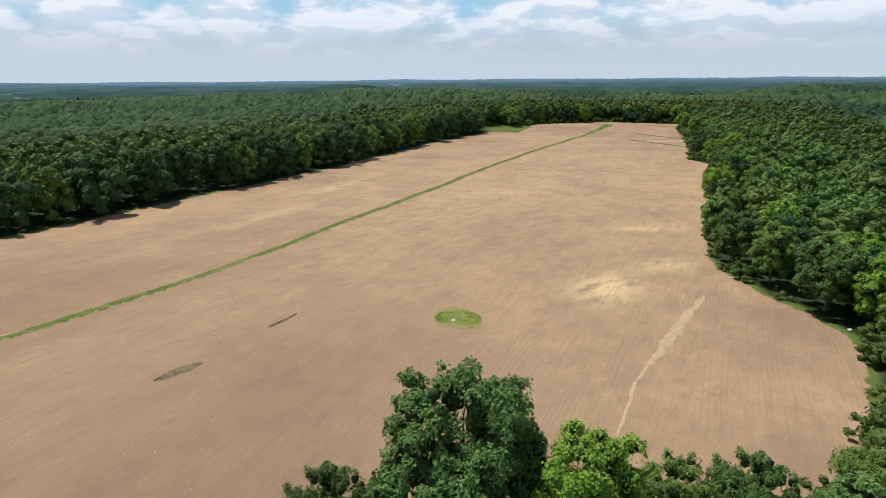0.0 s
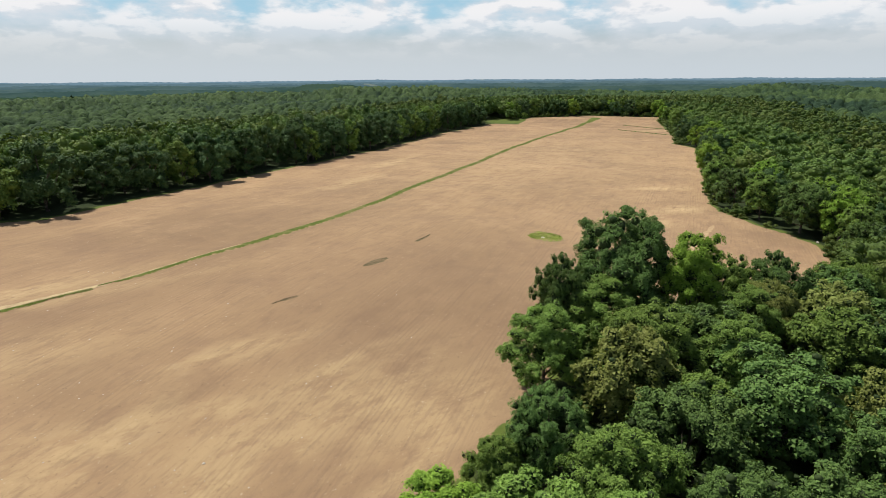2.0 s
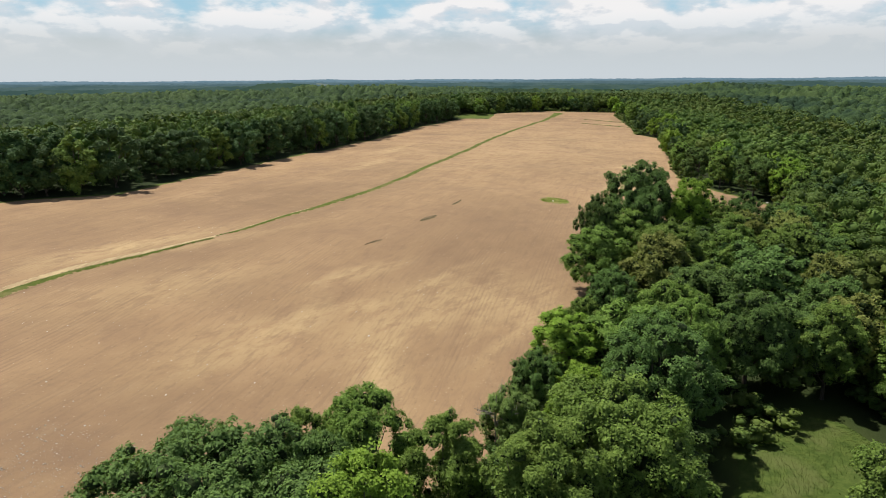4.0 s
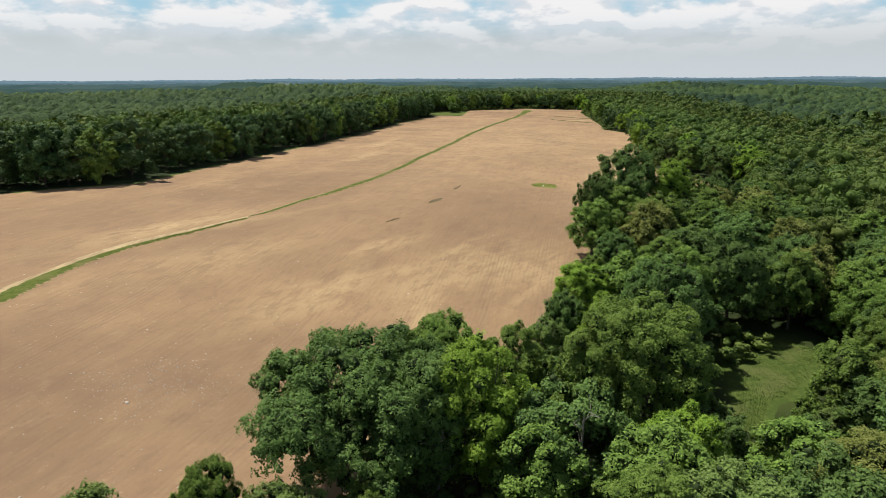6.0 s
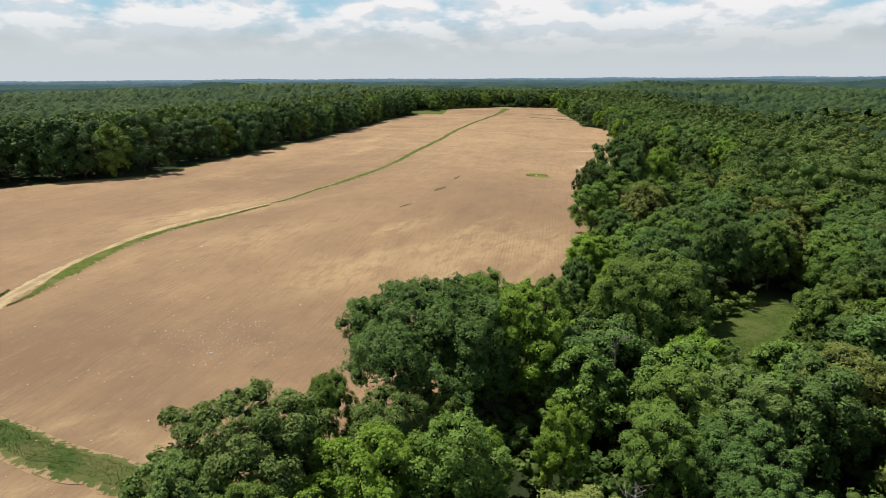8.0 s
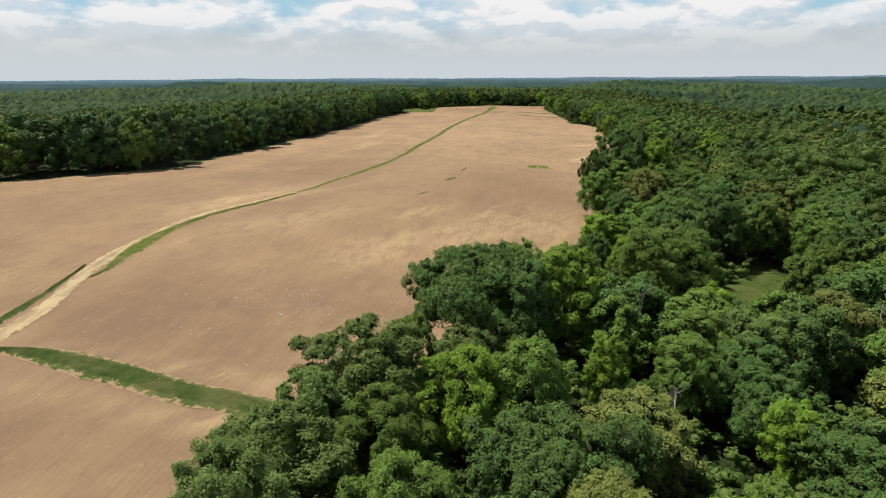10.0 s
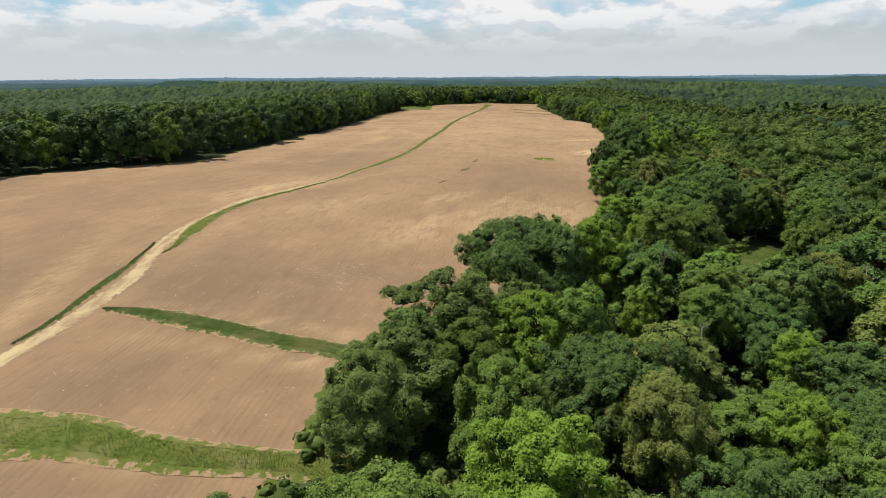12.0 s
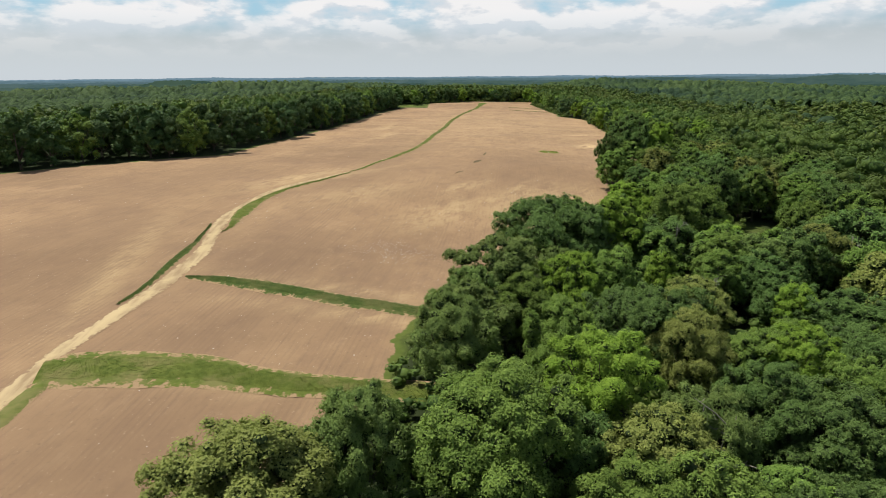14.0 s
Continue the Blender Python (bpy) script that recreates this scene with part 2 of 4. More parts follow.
SOIL = ground_material()
LEAF = {
    "maple": leaf_material("maple_leaves", (0.076, 0.138, 0.026), (0.232, 0.345, 0.070), 0.20),
    "oak": leaf_material("oak_leaves", (0.050, 0.100, 0.027), (0.158, 0.250, 0.064), 0.17),
    "bright": leaf_material("young_leaves", (0.120, 0.224, 0.026), (0.298, 0.450, 0.062), 0.28),
    "olive": leaf_material("feathery_leaves", (0.130, 0.160, 0.034), (0.290, 0.325, 0.090), 0.22),
    "grey": leaf_material("dull_leaves", (0.086, 0.138, 0.034), (0.222, 0.308, 0.084), 0.20),
}
# darker, bluer copy of the oak leaves: the long wood's shaded face in colour
LEAF["deep"] = leaf_material("shaded_oak_leaves", (0.027, 0.062, 0.024), (0.096, 0.160, 0.048), 0.11)
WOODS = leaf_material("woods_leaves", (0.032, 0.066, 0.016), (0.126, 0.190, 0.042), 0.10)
# twig and inner-leaf cores, coloured dark so that gaps read as shade
SHADED_TWIGS = plain_material("twigs_with_painted_shade", (0.018, 0.034, 0.010), (0.056, 0.082, 0.026), 2.2, 0.9, 0.6)
BARK = plain_material("bark", (0.070, 0.055, 0.042), (0.150, 0.125, 0.100), 3.0, 0.9, 0.6, stretch=(1, 1, 0.2))
PALE_BARK = plain_material("weathered_wood", (0.20, 0.18, 0.15), (0.36, 0.33, 0.29), 4.0, 0.85, 0.4, stretch=(1, 1, 0.2))
def grass_material(name, a, c, dry, stretch=(1, 1, 1), turn=0.0, rim=(0.270, 0.182, 0.106)):
    m, nt, p = material(name)
    flat = place(nt, turn, stretch)
    big = noise_tex(nt, place(nt), 0.16, 4.0, 0.6)
    small = noise_tex(nt, flat, 0.9, 6.0, 0.65)
    col = mix(nt, ramp(nt, small, [(0.35, 0.0), (0.65, 1.0)]), a, c)
    col = mix(nt, ramp(nt, big, [(0.46, 0.0), (0.66, 0.8)]), col, dry)
    # thins out into bare soil along its border
    rag = link_math(nt, "MULTIPLY", link_math(nt, "SUBTRACT", noise_tex(nt, place(nt), 0.8, 6.0, 0.7), 0.5), 2.4)
    cover = ramp(nt, link_math(nt, "ADD", attribute(nt, "border").outputs["Fac"], rag), [(0.02, 0.0), (0.26, 1.0)])
    col = mix(nt, cover, rim, col)
    nt.links.new(col, p.inputs["Base Color"])
    p.inputs["Roughness"].default_value = 0.9
    p.inputs["Specular IOR Level"].default_value = 0.1
    bumped(nt, p, small, 0.3, 0.15)
    return m


GRASS = grass_material("rank_grass", (0.084, 0.116, 0.021), (0.124, 0.152, 0.031), (0.190, 0.176, 0.066), rim=(0.335, 0.230, 0.130))
DEEP_GRASS = grass_material("ditch_grass", (0.050, 0.082, 0.018), (0.076, 0.108, 0.025), (0.130, 0.134, 0.046), rim=(0.335, 0.230, 0.130))
MEADOW = grass_material("meadow_grass", (0.054, 0.086, 0.017), (0.088, 0.122, 0.027), (0.108, 0.126, 0.040), rim=(0.062, 0.094, 0.020))
PALE_SOIL = grass_material("washed_soil", (0.370, 0.256, 0.146), (0.455, 0.328, 0.182), (0.400, 0.280, 0.156), rim=(0.320, 0.215, 0.125))
STRAW = grass_material("dry_track", (0.310, 0.225, 0.128), (0.480, 0.372, 0.208), (0.510, 0.400, 0.220), (1, 0.10, 1), 13.0)
YOUNG_GRASS = grass_material("young_weeds", (0.130, 0.165, 0.028), (0.205, 0.240, 0.050), (0.250, 0.215, 0.085))
WEED = plain_material("thin_weeds", (0.105, 0.088, 0.040), (0.195, 0.142, 0.080), 0.6)
STONE = plain_material("field_stone", (0.46, 0.41, 0.35), (0.74, 0.69, 0.62), 2.0)


# ---- building helpers ----
def mesh_from(name, verts, faces, mat, smooth=False, inner=0, **fields):
    """One mesh from numpy arrays: verts (n, 3), faces (m, 3 or 4)."""
    verts, faces = np.asarray(verts, np.float32), np.asarray(faces, np.int32)
    me = bpy.data.meshes.new(name)
    k = faces.shape[1]
    me.vertices.add(len(verts))
    me.vertices.foreach_set("co", verts.ravel())
    me.loops.add(faces.size)
    me.loops.foreach_set("vertex_index", faces.ravel())
    me.polygons.add(len(faces))
    me.polygons.foreach_set("loop_start", np.arange(0, faces.size, k, dtype=np.int32))
    if smooth:
        me.polygons.foreach_set("use_smooth", np.ones(len(faces), bool))
    for key, values in fields.items():
        at = me.attributes.new(key, "FLOAT", "POINT")
        at.data.foreach_set("value", np.asarray(values, np.float32))
    me.materials.append(mat)
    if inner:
        # the last faces are crown cores, with inner shade in their colour
        me.materials.append(SHADED_TWIGS)
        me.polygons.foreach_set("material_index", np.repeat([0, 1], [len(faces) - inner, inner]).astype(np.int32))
    me.update(calc_edges=True)
    me.validate()
    return me


def grid_faces(nu, nv):
    i = np.arange(nu * nv).reshape(nu, nv)
    return np.stack([i[:-1, :-1], i[1:, :-1], i[1:, 1:], i[:-1, 1:]], -1).reshape(-1, 4)


def part(name, me, parent, label=""):
    ob = new(name, me)
    ob.parent = parent
    return tagged(ob, label)


def soft_spots(x, y, spots):
    """Soft-edged ellipses on the ground: centre, half length, half width, heading in degrees, depth."""
    total = np.zeros(np.shape(x))
    for cx, cy, a, c, turn, k in spots:
        s, q = math.sin(radians(turn)), math.cos(radians(turn))
        u, v = (x - cx) * s + (y - cy) * q, (x - cx) * q - (y - cy) * s
        total = np.maximum(total, k * np.exp(-(u / a) ** 2 - (v / c) ** 2))
    return total


PALE = [(36, 131, 12, 8, 30, 0.9), (64, 187, 14, 4, 80, 0.7), (56, 149, 10, 5, 60, 0.7), (-43, 251, 30, 6, 26, 0.5),
        (-57, 192, 26, 5, 26, 0.5), (165, 462, 22, 4, 70, 0.6), (-62, 46, 13, 3, 60, 0.9), (-59, 12, 15, 4, 175, 0.9)]
# the widest patch paints the far field's brighter look in; others are pale soil
PALE_MORE = [(-46, 41, 18, 1.8, 50, 1.0), (-36, 32, 18, 1.6, 25, 1.0), (-56, 33, 14, 1.7, 75, 1.0), (-31, 22, 15, 1.6, 40, 1.0), (-50, 22, 16, 1.5, 60, 0.9), (40, 260, 190, 80, 26, 0.22), (-43, 35, 16, 9, 60, 0.8), (-30, 30, 14, 8, 40, 0.8), (-100, 66, 30, 3, 52, 0.7), (-96, 42, 22, 9, 60, 0.45), (-78, 21, 16, 7, 60, 0.6), (-40, 33, 14, 6, 50, 0.9), (-85, 14, 14, 4, 55, 0.6), (-116, 64, 26, 5, 50, 0.8), (-72, 26, 10, 4, 30, 0.8), (-52, 26, 16, 5, 70, 0.8),
             (-157, -14, 30, 3, 8, 0.8), (-121, -48, 22, 1.6, 118, 0.8), (-133, -70, 20, 1.6, 108, 0.7), (-118, -36, 24, 1.4, 118, 0.6)]
# broad ellipses paint near and left dimming into the soil; thin ones, dark soil
DARK_AND_DIM = [(-88, 66, 40, 20, 55, 0.55), (-80, 42, 26, 16, 45, 0.45), (-150, 60, 80, 40, 30, 0.4), (-128, -18, 40, 24, 10, 0.5), (-92, 2, 34, 24, 0, 0.4), (-50, 60, 55, 34, 20, 0.45), (-172, -8, 60, 30, 12, 0.6), (-148, -86, 32, 26, 0, 0.75), (-135, -45, 26, 14, 60, 0.25), (168, 470, 24, 2.2, 70, 0.8), (160, 448, 20, 1.8, 70, 0.8), (-30, 62, 70, 34, 20, 0.62), (-75, 116, 55, 30, 30, 0.42), (-138, -52, 28, 14, 65, 0.7), (-48, 16, 16, 5, 160, 0.5), (-66, 34, 12, 3, 60, 0.5), (-95, 45, 40, 10, 40, 0.3), (-100, 5, 30, 12, 20, 0.25), (10, 160, 60, 14, 26, 0.25),
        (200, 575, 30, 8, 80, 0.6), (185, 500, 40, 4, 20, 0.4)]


def axis(lo, hi, pitch, end):
    inner = list(np.arange(lo, hi + pitch, pitch))
    d, out = pitch, []
    v = hi
    while v < end:
        d *= 1.16
        v += d
        out.append(v)
    d, left = pitch, []
    v = lo
    while v > -end:
        d *= 1.16
        v -= d
        left.append(v)
    return np.array(left[::-1] + inner + out)


def build_ground():
    gx, gy = axis(-225, 230, 3.2, 5200), axis(-170, 605, 3.2, 5200)
    X, Y = np.meshgrid(gx, gy, indexing="ij")
    x, y = X.ravel(), Y.ravel()
    d = edge_distance(x, y)
    z = land(x, y)
    grassy = np.maximum(soft_spots(x, y, [(-7, -20, 11, 6, 45, 1.0), (58, 546, 26, 18, 25, 1.3)]), 0)
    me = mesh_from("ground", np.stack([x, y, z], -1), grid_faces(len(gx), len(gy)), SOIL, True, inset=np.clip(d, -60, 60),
                   pale=soft_spots(x, y, PALE + PALE_MORE), dark_and_dim=soft_spots(x, y, DARK_AND_DIM), meadow=np.clip(grassy * 1.6, 0, 1))
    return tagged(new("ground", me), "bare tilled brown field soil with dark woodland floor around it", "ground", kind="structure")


build_ground()


def smooth_line(points, pitch):
    """An even polyline through a few points (Catmull-Rom)."""
    p = np.array(points, float)
    p = np.vstack([2 * p[0] - p[1], p, 2 * p[-1] - p[-2]])
    out = []
    for i in range(1, len(p) - 2):
        a, b, c, d = p[i - 1:i + 3]
        n = max(2, int(np.hypot(*(c - b)[:2]) / pitch))
        for k in np.arange(n) / n:
            out.append(0.5 * (2 * b + (c - a) * k + (2 * a - 5 * b + 4 * c - d) * k ** 2 + (3 * b - 3 * c + d - a) * k ** 3))
    out.append(p[-2])
    return np.array(out)


def ribbon(name, points, mat, lift, seed, ragged=0.5, cross=6, hump=0.0, side=0.0):
    """A strip laid on the ground: rows of x, y, width. Its edges wander."""
    r = np.random.RandomState(seed)
    line = smooth_line(points, 1.2)
    t = np.gradient(line[:, :2], axis=0)
    t /= np.linalg.norm(t, axis=1)[:, None] + 1e-9
    nrm = np.stack([t[:, 1], -t[:, 0]], -1)
    n = len(line)
    jag = [np.convolve(r.normal(0, 1, n + 24), np.ones(11) / 3.3, "same")[12:12 + n] for _ in range(2)]
    half = line[:, 2] / 2
    lo, hi = -half - ragged * jag[0] + side, half + ragged * jag[1] + side
    hi = np.maximum(hi, lo + 0.15)
    k = np.linspace(0, 1, cross)
    off = lo[:, None] + (hi - lo)[:, None] * k
    x = line[:, 0, None] + nrm[:, 0, None] * off
    y = line[:, 1, None] + nrm[:, 1, None] * off
    z = land(x, y) + lift + hump * np.sin(k * math.pi)[None, :] + r.uniform(-0.03, 0.05, x.shape) * (hump != 0)
    z[:, 0] -= lift * 0.75
    z[:, -1] -= lift * 0.75
    me = mesh_from(name, np.stack([x, y, z], -1).reshape(-1, 3), grid_faces(n, cross), mat, True, border=np.tile(1 - np.abs(2 * k - 1), n))
    return me, (x, y, z)


def tufts(name, xyz, count, size, mat, seed):
    """Bunches of bent blades scattered over a laid strip."""
    r = np.random.RandomState(seed)
    x, y, z = xyz
    i, j = r.randint(0, x.shape[0] - 1, count), r.randint(1, x.shape[1] - 2, count)
    a, b = r.rand(count), r.rand(count)

    def at(f):
        return f[i, j] * (1 - a) * (1 - b) + f[i + 1, j] * a * (1 - b) + f[i, j + 1] * (1 - a) * b + f[i + 1, j + 1] * a * b
    base = np.stack([at(x), at(y), at(z)], -1)
    verts, faces = [], []
    for blade in range(4):
        ang = r.uniform(0, 2 * math.pi, count)
        h = size * r.uniform(0.5, 1.25, count)
        w = 0.22 * size
        d = np.stack([np.cos(ang), np.sin(ang), 0 * ang], -1)
        sd = np.stack([-np.sin(ang), np.cos(ang), 0 * ang], -1)
        tip = base + d * (h * 0.8)[:, None] + np.array([0, 0, 1.0]) * h[:, None]
        verts.append(np.stack([base - sd * w, base + sd * w, tip], 1))
    v = np.concatenate(verts).reshape(-1, 3)
    f = np.arange(len(v)).reshape(-1, 3)
    return mesh_from(name, v, f, mat, border=np.ones(len(v)))


# the grassed strip that runs the length of the field, and the track it becomes
me, xyz = ribbon("grass_strip", [(152, 576, 12), (140, 552, 8), (115, 500, 4.8), (64, 403, 3.8), (21, 309, 3.6), (-5, 245, 3.4), (-26, 199, 3.2), (-37, 172, 3.0),
                                 (-48, 150, 2.9), (-60, 124.5, 2.8), (-73, 106, 2.4), (-90, 81.5, 1.4), (-97, 73, 0.7)], GRASS, 0.07, 1, 0.12, hump=0.08)
tagged(new("grass_strip", me), "narrow green grassed strip across the brown field", "grass strip", kind="structure")
tagged(new("strip_grass", tufts("strip_grass", xyz, 5000, 0.12, GRASS, 2)), "rank green grass growing along the field strip", "grass", kind="stuff")
me, xyz = ribbon("dirt_track", [(-70, 111, 0.15), (-80, 97.5, 0.6), (-88, 85.5, 1.1), (-97, 73, 1.7), (-108, 61.5, 2.1), (-121, 50, 2.6), (-130, 36, 2.7), (-137.4, 19, 3.3), (-140.8, 2, 3.4), (-142.7, -12, 3.4), (-147, -25, 3.3),
                                (-150.4, -33, 3.1), (-156.2, -45.8, 3.1), (-159.6, -53.5, 3.1), (-161.6, -60.2, 3.1), (-164, -67.1, 3.1), (-172, -95, 3.1), (-190, -150, 3.1)], STRAW, 0.09, 3, 0.14)
tagged(new("dirt_track", me), "pale dry straw-coloured farm track through the field", "track", kind="structure")
me, xyz = ribbon("track_verge", [(-97, 71, 0.5), (-110, 57.2, 1.2), (-121, 46.5, 2.2), (-129, 34.5, 3.6), (-134.0, 21.5, 3.4), (-136.6, 12, 2.2), (-138.6, 2, 0.6)], GRASS, 0.11, 4, 0.4, hump=0.12)
tagged(new("track_verge", me), "bright green grass verge beside the pale track", "verge", kind="structure")
tagged(new("verge_grass", tufts("verge_grass", xyz, 1000, 0.15, GRASS, 5)), "short green grass on the track verge", "grass", kind="stuff")
me, xyz = ribbon("track_verge", [(-141.6, 10, 0.2), (-144.4, -5, 1.3), (-146.3, -12, 1.8), (-149.0, -21, 2.1), (-152.0, -30, 1.8), (-155, -37, 0.8)], DEEP_GRASS, 0.10, 6, 0.2, hump=0.10)
tagged(new("track_verge", me), "dark green weedy verge along the farm track", "verge", kind="structure")
tagged(new("verge_grass", tufts("verge_grass", xyz, 1500, 0.12, DEEP_GRASS, 7)), "dark rough weeds on the track verge", "grass", kind="stuff")
me, xyz = ribbon("grass_ditch", [(-145, -26.5, 1.2), (-141, -28, 3.8), (-134, -31.5, 5.2), (-126, -37, 5.4), (-119, -42, 5.8), (-112, -46.5, 6.0), (-103, -52, 6.0), (-92, -58, 5)],
                 DEEP_GRASS, 0.10, 8, 0.4, hump=0.2)
tagged(new("grass_ditch", me), "dark green grassy waterway between ploughed plots", "grass waterway", kind="structure")
tagged(new("ditch_grass", tufts("ditch_grass", xyz, 5000, 0.12, DEEP_GRASS, 9)), "tall dark grass in the waterway", "grass", kind="stuff")
me, xyz = ribbon("grass_ditch", [(-161, -59.8, 8), (-156, -60.0, 10.4), (-148.4, -62.0, 9.4), (-141, -64.5, 8.2), (-134.4, -68.0, 7.0), (-128.7, -70.2, 6.2), (-118, -74, 5.4), (-108, -78, 5)],
                 GRASS, 0.10, 10, 0.35, hump=0.16)
tagged(new("grass_ditch", me), "broad green weedy waterway crossing the ploughed field", "grass waterway", kind="structure")
tagged(new("ditch_grass", tufts("ditch_grass", xyz, 6000, 0.12, GRASS, 11)), "mixed green weeds in the broad waterway", "grass", kind="stuff")
me, xyz = ribbon("track_verge", [(-158.6, -60, 1.5), (-160.4, -65, 2.4), (-163.4, -74, 2.4), (-169, -95, 2.4)], GRASS, 0.12, 17, 0.2, hump=0.08)
tagged(new("track_verge", me), "green weedy verge following the pale track", "verge", kind="structure")
me, xyz = ribbon("weed_patch", [(-1.9, 110.9, 2.5), (0.0, 111.2, 7), (2.6, 111.8, 9.5), (5.0, 112.6, 7.5), (6.8, 113.2, 3)], YOUNG_GRASS, 0.06, 12, 1.5, hump=0.08)
tagged(new("weed_patch", me), "small round patch of green weeds left in bare soil", "weed patch", kind="structure")
tagged(new("patch_grass", tufts("patch_grass", xyz, 500, 0.16, YOUNG_GRASS, 13)), "green weeds standing in bare soil", "weeds", kind="stuff")
for a, b, seed in (((-32.5, 105.5), (-28.5, 112), 14), ((-44.5, 85.5), (-39.5, 91.5), 15), ((-60.3, 63.5), (-56, 67), 16)):
    c = ((a[0] + b[0]) / 2, (a[1] + b[1]) / 2)
    me, xyz = ribbon("weed_streak", [(*a, 0.2), (*c, 1.3), (*b, 0.3)], WEED, 0.05, seed, 0.45)
    tagged(new("weed_streak", me), "thin dark streak of weeds in a washed furrow", "weed streak", "washed furrows in the field", "structure")
    tagged(new("streak_grass", tufts("streak_grass", xyz, 70, 0.16, WEED, seed + 20)), "sparse weeds in a washed furrow", "weeds", kind="stuff")

for pts, seed in (([(137, 463, 0.6), (150, 446, 2.6), (163, 431, 3.4), (168, 424, 2)], 21), ([(156, 507, 0.6), (171, 489, 2.6), (185, 477, 3.6), (190, 470, 2)], 22)):
    me, xyz = ribbon("grass_bank", pts, DEEP_GRASS, 0.1, seed, 0.5, hump=0.3)
    tagged(new("grass_bank", me), "low grassy bank across the far end of the field", "grass bank", "banks at the end of the field", "structure")
me, xyz = ribbon("washed_line", [(21, 70, 0.4), (27, 81, 0.9), (34.2, 94.2, 1.3), (41, 104.5, 1.8), (48.7, 116.4, 2.4), (53, 122, 1.4), (57, 127, 0.3)], PALE_SOIL, 0.04, 23, 0.5)
tagged(new("washed_line", me), "pale washed line of dry soil down the field", "soil line", kind="structure")
me, xyz = ribbon("clearing", [(-21, -36, 5), (-15, -29, 8), (-9, -22, 11), (-2, -18, 9), (5, -17, 5)], MEADOW, 0.03, 18, 1.0, hump=0.1)
tagged(new("clearing", me), "small grassy clearing enclosed by tall trees", "clearing", kind="structure")
tagged(new("clearing_grass", tufts("clearing_grass", xyz, 3000, 0.13, MEADOW, 19)), "uneven green grass in the clearing", "grass", kind="stuff")


# ---- trees ----
def leaf_cards(r, puffs, count, size, lift=0.72, inner=0.82):
    """Leaf sprays in bunches over the outside of a set of puffs (x, y, z, radius): verts, faces, tone."""
    p = np.array(puffs)
    mid = p[:, :3].mean(0)
    w = p[:, 3] ** 2
    bunch = 40 if size < 0.2 else 20
    bunches = max(20, count // bunch)
    need = int(bunches * 2.2)
    k = r.choice(len(p), need, p=w / w.sum())
    d = r.normal(0, 1, (need, 3))
    outward = p[k, :3] - mid
    outward /= np.linalg.norm(outward, axis=1)[:, None] + 1e-6
    d = d / np.linalg.norm(d, axis=1)[:, None] + outward * 0.45 + np.array([0, 0, lift])
    d /= np.linalg.norm(d, axis=1)[:, None]
    pos = p[k, :3] + d * (p[k, 3] * r.uniform(0.72, 1.08, need))[:, None] * np.array([1, 1, 0.86])
    keep = np.ones(need, bool)
    for i, (x, y, z, rad) in enumerate(p):
        q = (pos - (x, y, z)) / (1, 1, 0.86)
        keep &= ~((k != i) & ((q ** 2).sum(1) < (rad * inner * 0.85) ** 2))
    sel = np.where(keep)[0][:bunches]
    pos, d, k = pos[sel], d[sel], k[sel]
    d = d + np.array([0, 0, 0.35]) + r.normal(0, 0.2, d.shape)
    d /= np.linalg.norm(d, axis=1)[:, None]
    # each bunch is a loose dome of sprays round its own twig
    wide = np.maximum(size * 2.4, 0.44) * r.uniform(0.7, 1.35, len(pos))
    pos, d, k, wide = (np.repeat(a, bunch, axis=0) for a in (pos, d, k, wide))
    n = len(pos)
    off = r.normal(0, 1, (n, 3))
    off -= d * (off * d).sum(1)[:, None]
    off *= 0.66
    far = (off ** 2).sum(1)[:, None]
    pos = pos + (off - d * far * 0.5 + d * r.normal(0, 0.26, (n, 1))) * wide[:, None]
    nrm = d + off * 0.45 + r.normal(0, 0.42, (n, 3)) + np.array([0, 0, 0.15])
    nrm /= np.linalg.norm(nrm, axis=1)[:, None]
    u = np.cross(nrm, r.normal(0, 1, (n, 3)))
    u /= np.linalg.norm(u, axis=1)[:, None] + 1e-6
    v = np.cross(nrm, u)
    s = size * r.uniform(0.6, 1.35, n)
    a, b = (s * r.uniform(0.8, 1.15, n))[:, None], (s * r.uniform(0.5, 0.8, n))[:, None]
    leaf = np.stack([pos + u * a, pos - u * a * 0.6 + v * b, pos - u * a * 0.6 - v * b], 1)
    puff_tone = r.uniform(0, 1, len(p))
    bunch_tone = np.repeat(r.uniform(0, 1, n // bunch), bunch)
    # tone rises with height, so upper leaf masses come out paler
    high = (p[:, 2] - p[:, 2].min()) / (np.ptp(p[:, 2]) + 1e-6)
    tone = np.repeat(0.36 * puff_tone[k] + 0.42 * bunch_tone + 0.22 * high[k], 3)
    return leaf.reshape(-1, 3), np.arange(3 * n).reshape(-1, 3), tone


def icosa(levels):
    """A unit ball of few faces: verts, faces."""
    bm = bmesh.new()
    bmesh.ops.create_icosphere(bm, subdivisions=levels, radius=1.0)
    v = np.array([p.co[:] for p in bm.verts])
    f = np.array([[p.index for p in q.verts] for q in bm.faces])
    bm.free()
    return v, f


BALL = icosa(1)


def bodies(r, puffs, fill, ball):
    """An uneven opaque core in each leafy mass, coloured dark for the shade within: verts, faces."""
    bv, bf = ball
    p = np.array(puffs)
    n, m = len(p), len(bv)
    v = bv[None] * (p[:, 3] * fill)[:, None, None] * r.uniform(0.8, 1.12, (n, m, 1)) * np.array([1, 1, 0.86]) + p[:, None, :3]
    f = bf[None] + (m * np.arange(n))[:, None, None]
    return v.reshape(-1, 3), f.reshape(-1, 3)


